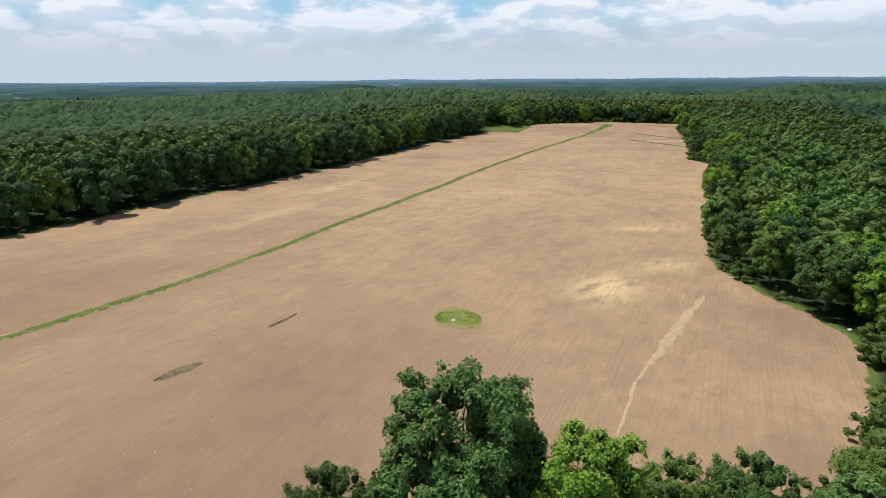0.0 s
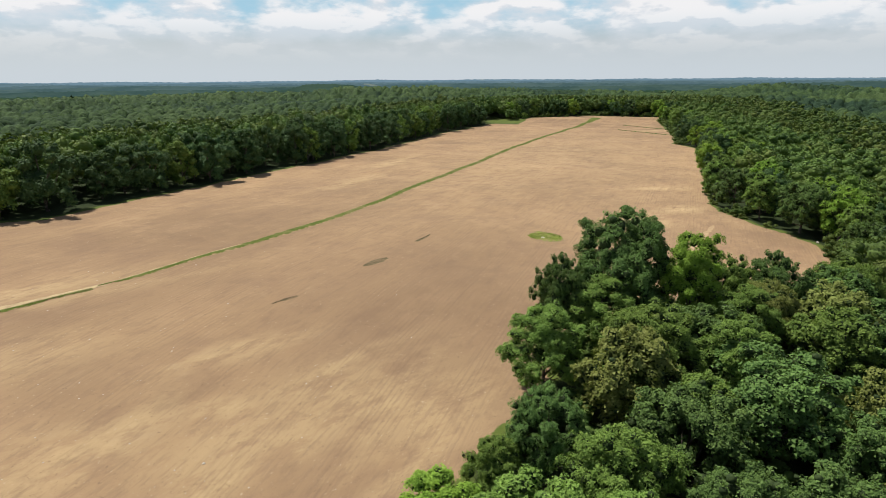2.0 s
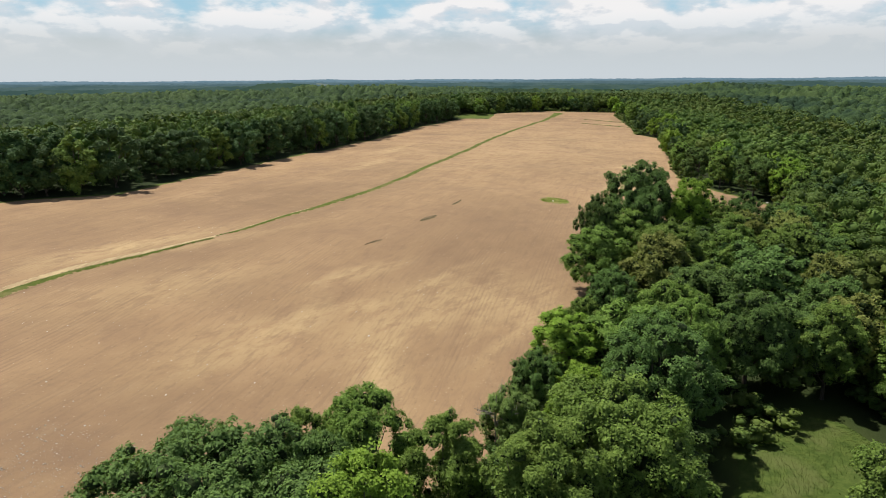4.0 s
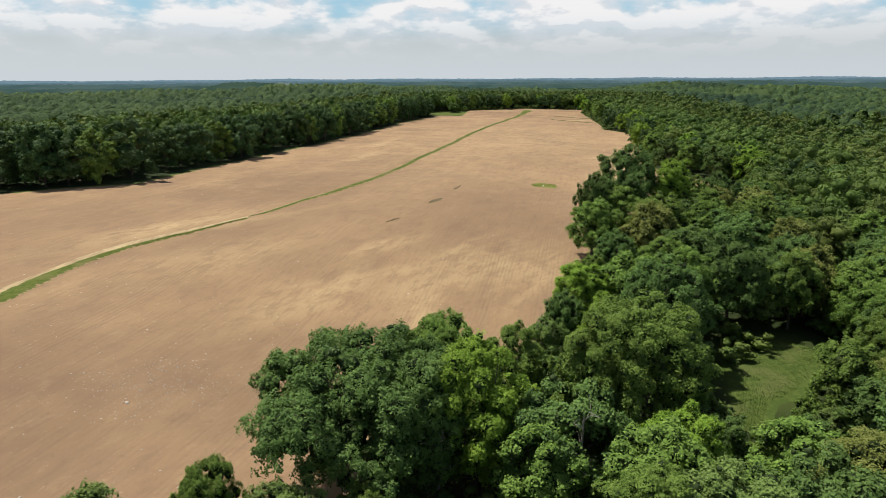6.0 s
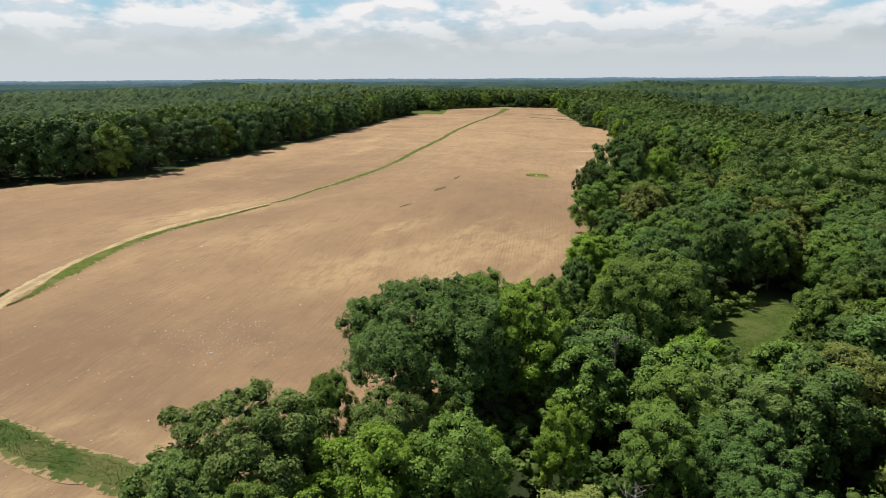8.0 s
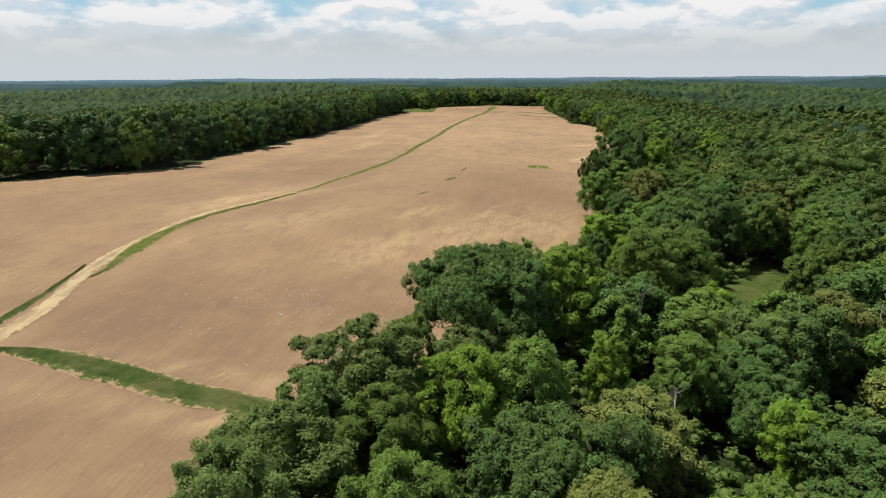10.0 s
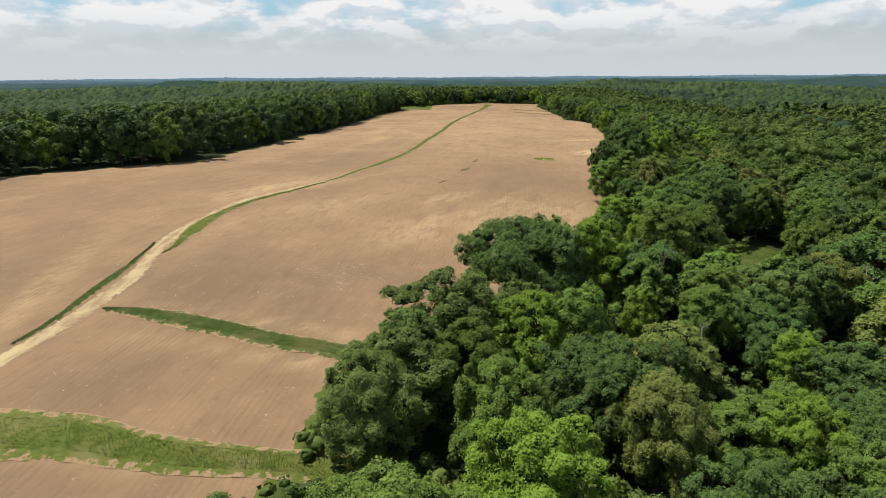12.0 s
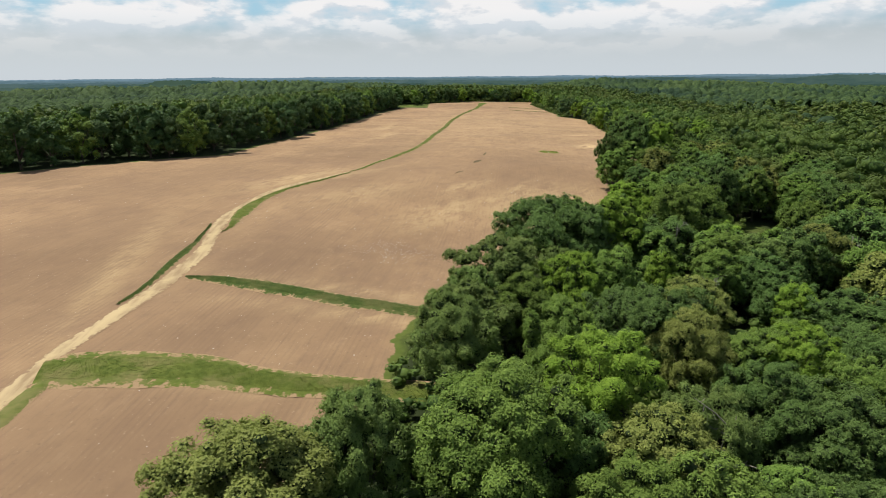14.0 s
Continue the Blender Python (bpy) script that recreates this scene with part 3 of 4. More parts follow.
def crown_puffs(r, height, radius, base, count, shape="round", rough=0.35, big=1.0):
    """Leafy masses filling a crown's outline from base to height."""
    out = []
    cz, hz = (height + base) / 2, (height - base) / 2
    golden = math.pi * (3 - math.sqrt(5))
    for i in range(count):
        f = (i + 0.5) / count
        zz = 1 - 1.75 * f
        ring = math.sqrt(max(0.0, 1 - zz * zz))
        if shape == "oval":
            ring *= 0.9
        elif shape == "broad":
            ring = ring ** 0.7 * 1.08
        a = i * golden + r.uniform(-0.4, 0.4)
        k = r.uniform(1 - rough * 0.75, 1.06)
        rad = radius * r.uniform(0.15, 0.27) * big
        out.append((math.cos(a) * ring * (radius - rad * 0.6) * k, math.sin(a) * ring * (radius - rad * 0.6) * k,
                    cz + zz * (hz - rad * 0.6) * r.uniform(0.88, 1.05), rad))
    extra = []
    for x, y, z, rad in out:
        d = r.normal(0, 1, 3) + np.array([x, y, z - cz]) / radius * 1.3
        d /= np.linalg.norm(d)
        extra.append((x + d[0] * rad * 1.0, y + d[1] * rad * 1.0, z + d[2] * rad * 0.9, rad * r.uniform(0.42, 0.75)))
    out += extra
    for _ in range(max(3, count // 6)):
        out.append((r.normal(0, radius * 0.25), r.normal(0, radius * 0.25), cz + r.uniform(-0.4, 0.5) * hz, radius * 0.42))
    return out


def tube(r, points, radii, sides=6):
    """A tapering limb through points: verts, quads."""
    pts = np.array(points, float)
    t = np.gradient(pts, axis=0)
    t /= np.linalg.norm(t, axis=1)[:, None]
    ref = np.array([0.31, 0.77, 0.2])
    verts = []
    for p, d, rad in zip(pts, t, radii):
        u = np.cross(d, ref)
        u /= np.linalg.norm(u)
        v = np.cross(d, u)
        for k in range(sides):
            a = 2 * math.pi * k / sides
            verts.append(p + (u * math.cos(a) + v * math.sin(a)) * rad)
    n = len(pts)
    faces = []
    for i in range(n - 1):
        for k in range(sides):
            faces.append((i * sides + k, i * sides + (k + 1) % sides, (i + 1) * sides + (k + 1) % sides, (i + 1) * sides + k))
    return np.array(verts), np.array(faces)


def join(pieces):
    vs, fs, n = [], [], 0
    for v, f in pieces:
        vs.append(v)
        fs.append(f + n)
        n += len(v)
    return np.vstack(vs), np.vstack(fs)


def wood_mesh(name, r, puffs, base, girth, mat, limbs=9):
    """A trunk with limbs that reach into the leafy masses."""
    top = max(p[2] for p in puffs) * 0.86
    lean = r.normal(0, 0.25, 2)
    stem = [(0, 0, -1.2), (0, 0, 0.4), (lean[0] * 0.4, lean[1] * 0.4, base), (lean[0], lean[1], (base + top) / 2), (lean[0] * 1.6, lean[1] * 1.6, top)]
    pieces = [tube(r, stem, [girth * 1.7, girth * 1.1, girth * 0.85, girth * 0.5, girth * 0.12], 8)]
    order = sorted(range(len(puffs)), key=lambda i: r.rand())[:limbs]
    for i in order:
        x, y, z, rad = puffs[i]
        z0 = base * 0.8 + (min(z, top) - base * 0.8) * r.uniform(0.15, 0.5)
        k = z0 / top
        s = np.array([lean[0] * k, lean[1] * k, max(z0, 1.0)])
        e = np.array([x, y, z])
        m = (s + e) / 2 + np.array([0, 0, -0.1 * np.linalg.norm(e - s)]) + r.normal(0, 0.2, 3)
        pieces.append(tube(r, [s, m, e], [girth * 0.42, girth * 0.27, girth * 0.08], 5))
    v, f = join(pieces)
    return mesh_from(name, v, f, mat, True)


def tree_kind(kind, seed, height, radius, base, puffs, cards, size, shape="round", girth=0.32, lopsided=0.0, rough=0.35, big=1.0):
    r = np.random.RandomState(seed)
    p = crown_puffs(r, height, radius, base, puffs, shape, rough, big)
    if lopsided:
        p = [(x + lopsided * radius * (0.5 - z / height), y, z, q) for x, y, z, q in p]
    v, f, tone = leaf_cards(r, p, cards, size)
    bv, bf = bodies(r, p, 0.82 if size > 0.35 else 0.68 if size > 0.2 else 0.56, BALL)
    # cores get a low leaf tone that stands in for inner shade
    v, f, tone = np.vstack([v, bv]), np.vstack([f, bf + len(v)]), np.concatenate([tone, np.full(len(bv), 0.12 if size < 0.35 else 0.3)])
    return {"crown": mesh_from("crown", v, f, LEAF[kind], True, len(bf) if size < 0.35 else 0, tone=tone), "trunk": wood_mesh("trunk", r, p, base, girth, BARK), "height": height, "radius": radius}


NEAR = {
    "maple": [tree_kind("maple", 101, 17.0, 7.0, 2.0, 49, 46000, 0.150), tree_kind("maple", 102, 16.0, 6.6, 1.8, 44, 44000, 0.150, rough=0.5),
              tree_kind("maple", 103, 18.0, 6.2, 2.5, 44, 44000, 0.150, "oval")],
    "oak": [tree_kind("oak", 111, 17.0, 10.0, 4.6, 73, 80000, 0.155, "broad", 0.5, 0.0, 0.42), tree_kind("oak", 112, 18.0, 8.0, 3.2, 60, 50000, 0.155, "round", 0.45, 0, 0.42)],
    "bright": [tree_kind("bright", 121, 17.0, 5.6, 1.8, 42, 40000, 0.150, "oval", 0.3), tree_kind("bright", 122, 15.5, 6.4, 2.0, 44, 44000, 0.150, rough=0.5)],
    "olive": [tree_kind("olive", 131, 14.5, 6.2, 1.6, 65, 46000, 0.140, "oval", 0.27, 0, 0.55)],
    "grey": [tree_kind("grey", 141, 14.5, 6.2, 1.6, 57, 46000, 0.145, "round", 0.27, 0, 0.45)],
}
MIDDLE = {
    "maple": [tree_kind("maple", 151, 16.0, 6.6, 1.2, 42, 17000, 0.24, rough=0.45), tree_kind("maple", 152, 17.0, 6.0, 1.2, 39, 16000, 0.24, "oval")],
    "oak": [tree_kind("oak", 153, 16.0, 7.2, 1.4, 44, 18000, 0.24, "broad", 0.4)],
    "bright": [tree_kind("bright", 154, 15.0, 5.8, 1.0, 39, 15000, 0.24)],
    "olive": [tree_kind("olive", 155, 13.5, 5.8, 1.0, 55, 17000, 0.23, "oval", 0.25, 0, 0.5)],
    "grey": [tree_kind("grey", 156, 13.5, 5.8, 1.0, 49, 17000, 0.23, rough=0.45)],
}
FAR = {
    "maple": [tree_kind("maple", 201, 18.0, 7.2, 0.0, 22, 7000, 0.38, rough=0.5, big=1.1), tree_kind("maple", 202, 19.0, 6.6, 0.0, 22, 7000, 0.38, "oval", rough=0.45, big=1.1)],
    # far oaks wear the shaded copy of the oak leaves
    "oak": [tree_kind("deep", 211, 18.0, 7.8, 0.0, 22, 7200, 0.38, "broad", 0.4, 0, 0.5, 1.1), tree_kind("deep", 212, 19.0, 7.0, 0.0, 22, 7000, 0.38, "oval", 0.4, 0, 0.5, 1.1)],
    "bright": [tree_kind("bright", 221, 17.0, 6.4, 0.0, 22, 6600, 0.38, big=1.1)],
}
FINE = {
    "maple": [tree_kind("maple", 171, 17.0, 7.0, 2.0, 46, 72000, 0.122, rough=0.45)],
    "oak": [tree_kind("oak", 172, 17.0, 7.2, 2.4, 44, 68000, 0.125, rough=0.5)] * 2,
    "bright": [tree_kind("bright", 173, 17.0, 6.2, 1.8, 44, 66000, 0.122, rough=0.45)],
    "olive": [tree_kind("olive", 174, 14.5, 6.2, 1.6, 60, 72000, 0.115, "oval", 0.27, 0, 0.55)],
    "grey": [tree_kind("grey", 175, 14.5, 6.2, 1.6, 52, 72000, 0.115, "round", 0.27, 0, 0.45)],
}
MODELS = {"fine": FINE, "near": NEAR, "middle": MIDDLE, "far": FAR}
LABEL = {"maple": "broad-leaved tree with a dense billowing mid-green crown", "oak": "spreading dark green tree with a lobed gappy crown",
         "bright": "tall tree with a fresh light-green crown", "olive": "feathery olive-green tree with fine foliage",
         "grey": "dull grey-green tree with a dense fine-leaved crown"}
TREES = []


def screened(x, y, height):
    """Trees between the clearing and the open side of the wood stay low."""
    away = math.hypot(x + 14, y + 26)
    ahead = ((x + 14) * -0.62 + (y + 26) * -0.78) / max(away, 0.1)
    return min(height, max(5.5, 0.52 * (away - 7))) if ahead > 0.72 and away < 40 else height


def plant(kind, x, y, height, turn, near="near", wide=1.0, pick=None, group=""):
    models = MODELS[near][kind]
    model = models[(int(abs(x) * 7 + abs(y) * 13) if pick is None else pick) % len(models)]
    k = height / model["height"]
    root = new(kind_name[kind], None)
    root.empty_display_size = 0.5
    root.matrix_world = pose(x, y, land_at(x, y), 0, 0, turn) @ Matrix.Diagonal((k * wide, k * wide, k, 1))
    part("trunk", model["trunk"], root)
    part("crown", model["crown"], root)
    tagged(root, LABEL[kind], "tree", group)
    TREES.append((x, y, model["radius"] * k * wide))
    return root


kind_name = {"maple": "maple_tree", "oak": "oak_tree", "bright": "ash_tree", "olive": "locust_tree", "grey": "willow_tree"}

# trees that stand out along the edge of the near wood: kind, x, y, height, width
EDGE_TREES = [("oak", 1.5, 47.5, 23.2, 0.84), ("oak", -9.5, 43.5, 17, 0.62), ("bright", 11.5, 43.5, 21, 0.85), ("maple", 20, 47, 15.5, 0.8), ("oak", 27, 46, 17, 0.68),
              ("maple", 43, 50, 15, 0.9), ("maple", -14.5, 32, 14, 1.1), ("maple", -4, 40, 15, 1.2), ("maple", 17, 36, 15, 1.1), ("maple", -1, 27, 15.5, 1.15),
              ("olive", 22, 39, 15, 0.9), ("bright", -30.5, 1, 13, 1.4), ("oak", -37.5, -8.5, 12.5, 0.72), ("grey", -42.5, -13.5, 11, 0.8), ("bright", -33, -14, 13, 0.9), ("oak", -18, 13, 13, 0.85),
              ("maple", -13, 3, 15, 1.0), ("maple", 9, 23, 15, 1.1), ("maple", -24.5, 9.5, 10.5, 0.85)]
OAK_STAND = [("oak", -73.5, -37.5, 18.5, 1.0), ("maple", -67, -25, 16, 0.75), ("maple", -61, -23, 17, 0.8), ("bright", -60.5, -41, 19.5, 1.0), ("maple", -53, -30, 17, 0.85),
             ("maple", -45, -38, 20, 0.9), ("maple", -36, -33, 20, 0.95), ("oak", -24, -16, 19, 0.9), ("olive", -2, -38, 10, 1.0), ("oak", -5, -6, 16, 0.9), ("maple", 6, -8.5, 15, 0.95), ("maple", -15.5, -8, 17, 0.9), ("maple", 13, -18, 14, 1.0), ("maple", 7, -27, 11, 1.0), ("bright", -41, -50, 14, 0.9),
             ("maple", -87.5, -50.5, 13, 0.62), ("grey", -81.5, -54, 12.5, 0.9), ("oak", -68, -41, 15, 0.85), ("oak", -66, -33, 16.5, 0.9), ("maple", -74, -50, 9, 0.9)]
LOW_STAND = [("grey", -95.5, -60.5, 16.5, 1.05), ("grey", -105, -72, 13.5, 1.15), ("bright", -85, -66, 15, 0.95), ("maple", -77, -65, 15, 0.9), ("bright", -72, -60, 10, 0.8),
             ("olive", -69, -75, 13, 1.1), ("maple", -55, -64, 13, 1.0), ("oak", -48, -67, 13, 1.0), ("olive", -27, -59, 15, 1.0), ("bright", -64, -60, 12, 0.8),
             ("bright", -52, -78, 12, 0.9), ("grey", -101, -65, 13, 0.85)]
LAST_STAND = [("grey", -109, -78, 14.5, 0.95), ("maple", -95, -69, 13, 0.9), ("bright", -98, -95, 16.5, 1.1), ("maple", -112, -101, 17.5, 1.15), ("grey", -125, -98, 15, 0.8),
              ("olive", -134.5, -102, 15.5, 1.25), ("maple", -96, -83, 15, 0.9), ("olive", -80, -88, 14, 0.9), ("oak", -81, -101, 14, 0.9), ("grey", -91, -104, 14, 0.8),
              ("bright", -67, -93, 13, 1.0), ("maple", -105, -112, 14, 1.0)]
# the wood that bulges into the field on its other side: x, y, height
BULGE = [(77, 170, 14), (75.5, 152, 14), (76, 137, 15), (80, 122, 15), (85, 112, 15), (81, 100, 14), (76, 89, 12), (68, 77, 10), (62, 67, 10),
         (90, 128, 15), (94, 115, 14), (90, 100, 13), (84, 182, 14), (91, 200, 14), (100, 222, 15), (109, 243, 15), (119, 263, 15), (130, 285, 15), (140, 306, 15), (88, 158, 15)]
for stand in (EDGE_TREES, OAK_STAND, LOW_STAND, LAST_STAND):
    for i, (kind, x, y, h, wide) in enumerate(stand):
        plant(kind, x, y, h, (x * 37 + y * 17) % 360, "fine" if stand is LAST_STAND else "near", wide, 0 if h == 18.5 else 1 if kind == "oak" else None)
for i, (x, y, h) in enumerate(BULGE):
    plant(("maple", "oak", "maple", "oak", "bright")[i % 5], x, y, h, (i * 77) % 360, "middle" if y < 190 else "far", 1.0)


def free(x, y, gap):
    return all((x - a) ** 2 + (y - b) ** 2 > (gap * 0.5 + q * 0.56) ** 2 for a, b, q in TREES)


def fill_wood(count, box, near, heights, gap, seed, kinds, inset=(-400, -4.5), avoid=((-2, -19, 6.5), (-10, -23, 6.5), (-17, -31, 6.5))):
    r = np.random.RandomState(seed)
    done = 0
    for _ in range(count * 60):
        if done >= count:
            break
        x, y = r.uniform(box[0], box[1]), r.uniform(box[2], box[3])
        d = float(edge_distance(np.array([x]), np.array([y]))[0])
        if not inset[0] < d < inset[1] or any((x - a) ** 2 + (y - b) ** 2 < q * q for a, b, q in avoid) or not free(x, y, gap):
            continue
        plant(kinds[r.randint(len(kinds))], x, y, screened(x, y, r.uniform(*heights)), r.uniform(0, 360), "near" if near == "middle" and y < -58 and x < -40 else near, r.uniform(0.85, 1.15))
        done += 1


MIXED = ["maple", "maple", "maple", "oak", "oak", "oak", "olive", "grey"]
FARMIX = ["maple", "maple", "oak", "oak", "oak", "bright"]
LONGMIX = ["oak", "oak", "oak", "maple", "oak"]
fill_wood(34, (-125, -20, -140, -30), "middle", (10, 15), 4.2, 31, MIXED, (-400, -9))
fill_wood(50, (-50, 62, -85, 56), "middle", (11, 16), 3.5, 32, MIXED, (-75, -10))
fill_wood(64, (-48, 62, -130, -36), "middle", (9, 14.5), 3.4, 36, MIXED, (-200, -10))
fill_wood(16, (-112, -40, -142, -92), "middle", (10, 14), 3.0, 37, MIXED, (-200, -9))
# margins of the field: the long wood, the far end and the opposite wood
fill_wood(86, (-330, 60, 60, 540), "far", (15, 22), 6.0, 33, LONGMIX, (-17, -4.0), ((60, 530, 34),))
fill_wood(22, (40, 260, 560, 640), "far", (14, 18), 7.0, 34, FARMIX, (-18, -4.0), ((60, 540, 30),))
fill_wood(48, (75, 240, 60, 600), "far", (12, 17), 6.5, 35, FARMIX, (-24, -4.0))


def crown_form(r, puffs, cards, size, inner):
    """A crown of unit radius and height, cut down to leaf sprays and a few leafy masses: verts, faces, tone."""
    p = []
    for i in range(puffs):
        up = 1 - 1.5 * (i + 0.4) / puffs
        ring = math.sqrt(max(0.0, 1 - up * up)) ** 0.8
        a, rad = i * 2.399963 + r.uniform(-0.5, 0.5), r.uniform(0.26, 0.42)
        k = r.uniform(0.66, 0.9)
        p.append((math.cos(a) * ring * k, math.sin(a) * ring * k, up * k, rad))
    p.append((0.0, 0.0, -0.1, 0.6))
    p = np.array(p)
    pick = r.choice(len(p), cards, p=p[:, 3] ** 2 / (p[:, 3] ** 2).sum())
    dirs = r.normal(0, 1, (cards, 3)) + p[pick, :3] * 1.1 + np.array([0, 0, 0.35])
    dirs /= np.linalg.norm(dirs, axis=1)[:, None]
    pos = p[pick, :3] + dirs * (p[pick, 3] * r.uniform(0.84, 1.1, cards))[:, None]
    nrm = dirs + r.normal(0, 0.4, dirs.shape)
    nrm /= np.linalg.norm(nrm, axis=1)[:, None]
    u = np.cross(nrm, r.normal(0, 1, dirs.shape))
    u /= np.linalg.norm(u, axis=1)[:, None] + 1e-6
    v = np.cross(nrm, u)
    s = (size * r.uniform(0.6, 1.35, cards))[:, None]
    leaf = np.stack([pos + u * s, pos - u * s * 0.7 + v * s * 0.72, pos - u * s * 0.7 - v * s * 0.72], 1).reshape(-1, 3)
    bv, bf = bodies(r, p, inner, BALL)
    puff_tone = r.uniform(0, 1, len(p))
    # core tone held low: shade between the leaf masses is put in colour
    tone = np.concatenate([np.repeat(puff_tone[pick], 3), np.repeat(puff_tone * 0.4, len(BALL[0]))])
    return np.vstack([leaf, bv]), np.vstack([np.arange(3 * cards).reshape(-1, 3), bf + 3 * cards]), tone


def woods(name, count, box, heights, gap, seed, cards, size, inset, label, skip=None, spread=(0.48, 0.85), puffs=10, clear=0.75):
    """Uncounted trees of a wood, joined: crowns of several forms and sizes over hidden stems."""
    r = np.random.RandomState(seed)
    X, Y = np.meshgrid(np.arange(box[0], box[1], gap), np.arange(box[2], box[3], gap))
    x = X.ravel() + r.uniform(-0.5, 0.5, X.size) * gap
    y = Y.ravel() + r.uniform(-0.5, 0.5, X.size) * gap
    d = edge_distance(x, y)
    ok = (d > inset[0]) & (d < inset[1])
    if skip is not None:
        ok &= ~skip(x, y)
    x, y = x[ok], y[ok]
    tx, ty, tr = np.array(TREES).T
    gone = np.array([((tx - a) ** 2 + (ty - b) ** 2 < (tr * clear + 2.0 * clear) ** 2).any() for a, b in zip(x, y)], bool)
    x, y = x[~gone], y[~gone]
    keep = np.sort(r.permutation(len(x))[:count])
    x, y = x[keep], y[keep]
    m = len(x)
    # a few large old trees stand over many middling ones
    grown = r.rand(m) ** 1.4
    h = heights[0] + (heights[1] - heights[0]) * grown
    rad = gap * (spread[0] + (spread[1] - spread[0]) * (0.55 * grown + 0.45 * r.rand(m)))
    z = land(x, y)
    tall = np.maximum(h * 0.40, rad * 0.75)
    forms = [crown_form(r, puffs, cards, size / (0.5 * gap * sum(spread)), 0.86) for _ in range(5)]
    kind, turn = r.randint(0, len(forms), m), r.uniform(0, 6.28, m)
    shade = np.clip(r.normal(0.45, 0.27, m), 0, 1)
    tint = np.clip(r.normal(0.1, 0.4, m), 0, 1)
    vs, fs, tones, tints, at = [], [], [], [], 0
    for i in range(m):
        v, f, tone = forms[kind[i]]
        c, q = math.cos(turn[i]) * rad[i], math.sin(turn[i]) * rad[i]
        w = np.empty_like(v)
        w[:, 0], w[:, 1] = x[i] + v[:, 0] * c - v[:, 1] * q, y[i] + v[:, 0] * q + v[:, 1] * c
        w[:, 2] = z[i] + h[i] - tall[i] + v[:, 2] * tall[i]
        vs.append(w)
        fs.append(f + at)
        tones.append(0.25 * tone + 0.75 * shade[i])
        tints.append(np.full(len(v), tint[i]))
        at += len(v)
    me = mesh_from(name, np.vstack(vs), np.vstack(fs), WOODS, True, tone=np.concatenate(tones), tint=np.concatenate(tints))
    tagged(new(name, me), label, "woodland", kind="stuff")
    return m


def end_meadow(x, y):
    """The grassed corner at the far end of the field."""
    return ((x - 58) / 26) ** 2 + ((y - 548) / 24) ** 2 < 1


def in_view(x, y):
    """The clearing's open grass, from its mouth to its far side."""
    k = np.clip(((x + 21) * 26 + (y + 36) * 19) / (26 ** 2 + 19 ** 2), 0, 1)
    return np.hypot(x + 21 - 26 * k, y + 36 - 19 * k) < 6.5


woods("undergrowth", 1400, (-150, 66, -150, 62), (3.0, 6.5), 5.0, 40, 130, 0.36, (-150, -3.0), "low green undergrowth and saplings under the trees", in_view, (0.45, 0.65), 5, 0.35)
woods("edge_scrub", 500, (-330, 250, 62, 620), (2.0, 5.5), 4.2, 46, 60, 0.55, (-7, -0.6), "low green scrub along the foot of the wood", lambda x, y: (x < 130) & (y < 215) | (x < 100) & (y < 570), puffs=4)
woods("field_scrub", 160, (40, 130, 55, 215), (1.6, 4.6), 3.6, 50, 420, 0.20, (-6, -0.8), "low leafy green scrub along the field margin", puffs=6)
woods("near_wood", 260, (38, 110, -90, 110), (9, 18), 8.6, 41, 1400, 0.34, (-160, -6), "dense mixed-green broad-leaved wood beside the field", spread=(0.5, 0.95), puffs=13)
woods("side_wood", 340, (110, 210, -110, 160), (9, 18), 9.2, 47, 620, 0.50, (-200, -6), "mixed green broad-leaved wood running back from the field", spread=(0.5, 0.95), puffs=12)
woods("rear_wood", 500, (-150, 120, -330, -110), (10, 15), 8.0, 45, 40, 1.5, (-300, -6), "broad-leaved wood beyond the near trees", lambda x, y: (y > -135) & (x < -30), (0.62, 0.9), 4)
woods("long_wood", 560, (-480, 60, 60, 640), (12, 21), 9.2, 42, 380, 0.60, (-62, -10), "long dark green wood along the field", end_meadow, spread=(0.5, 0.92))
woods("deep_wood", 800, (-480, 60, 60, 640), (11, 20), 9.8, 48, 150, 1.0, (-130, -60), "treetops deeper in the long wood", end_meadow, spread=(0.5, 0.92), puffs=8)
woods("opposite_wood", 560, (60, 430, 40, 700), (9, 18), 9.2, 43, 380, 0.60, (-64, -12), "dense green wood on the far side of the field", spread=(0.5, 0.95))
woods("hill_wood", 800, (60, 430, 40, 700), (9, 19), 9.8, 49, 150, 1.0, (-150, -62), "treetops deeper in the opposite wood", spread=(0.5, 0.95), puffs=8)
woods("rolling_wood", 900, (190, 425, -160, 335), (10, 20), 12.0, 52, 150, 1.1, (-420, -145), "mixed green treetops rolling away over low hills", spread=(0.5, 0.95), puffs=7)
woods("end_wood", 360, (20, 330, 590, 800), (12, 18), 9.0, 44, 150, 1.1, (-120, -10), "belt of green trees closing the end of the field", puffs=7)


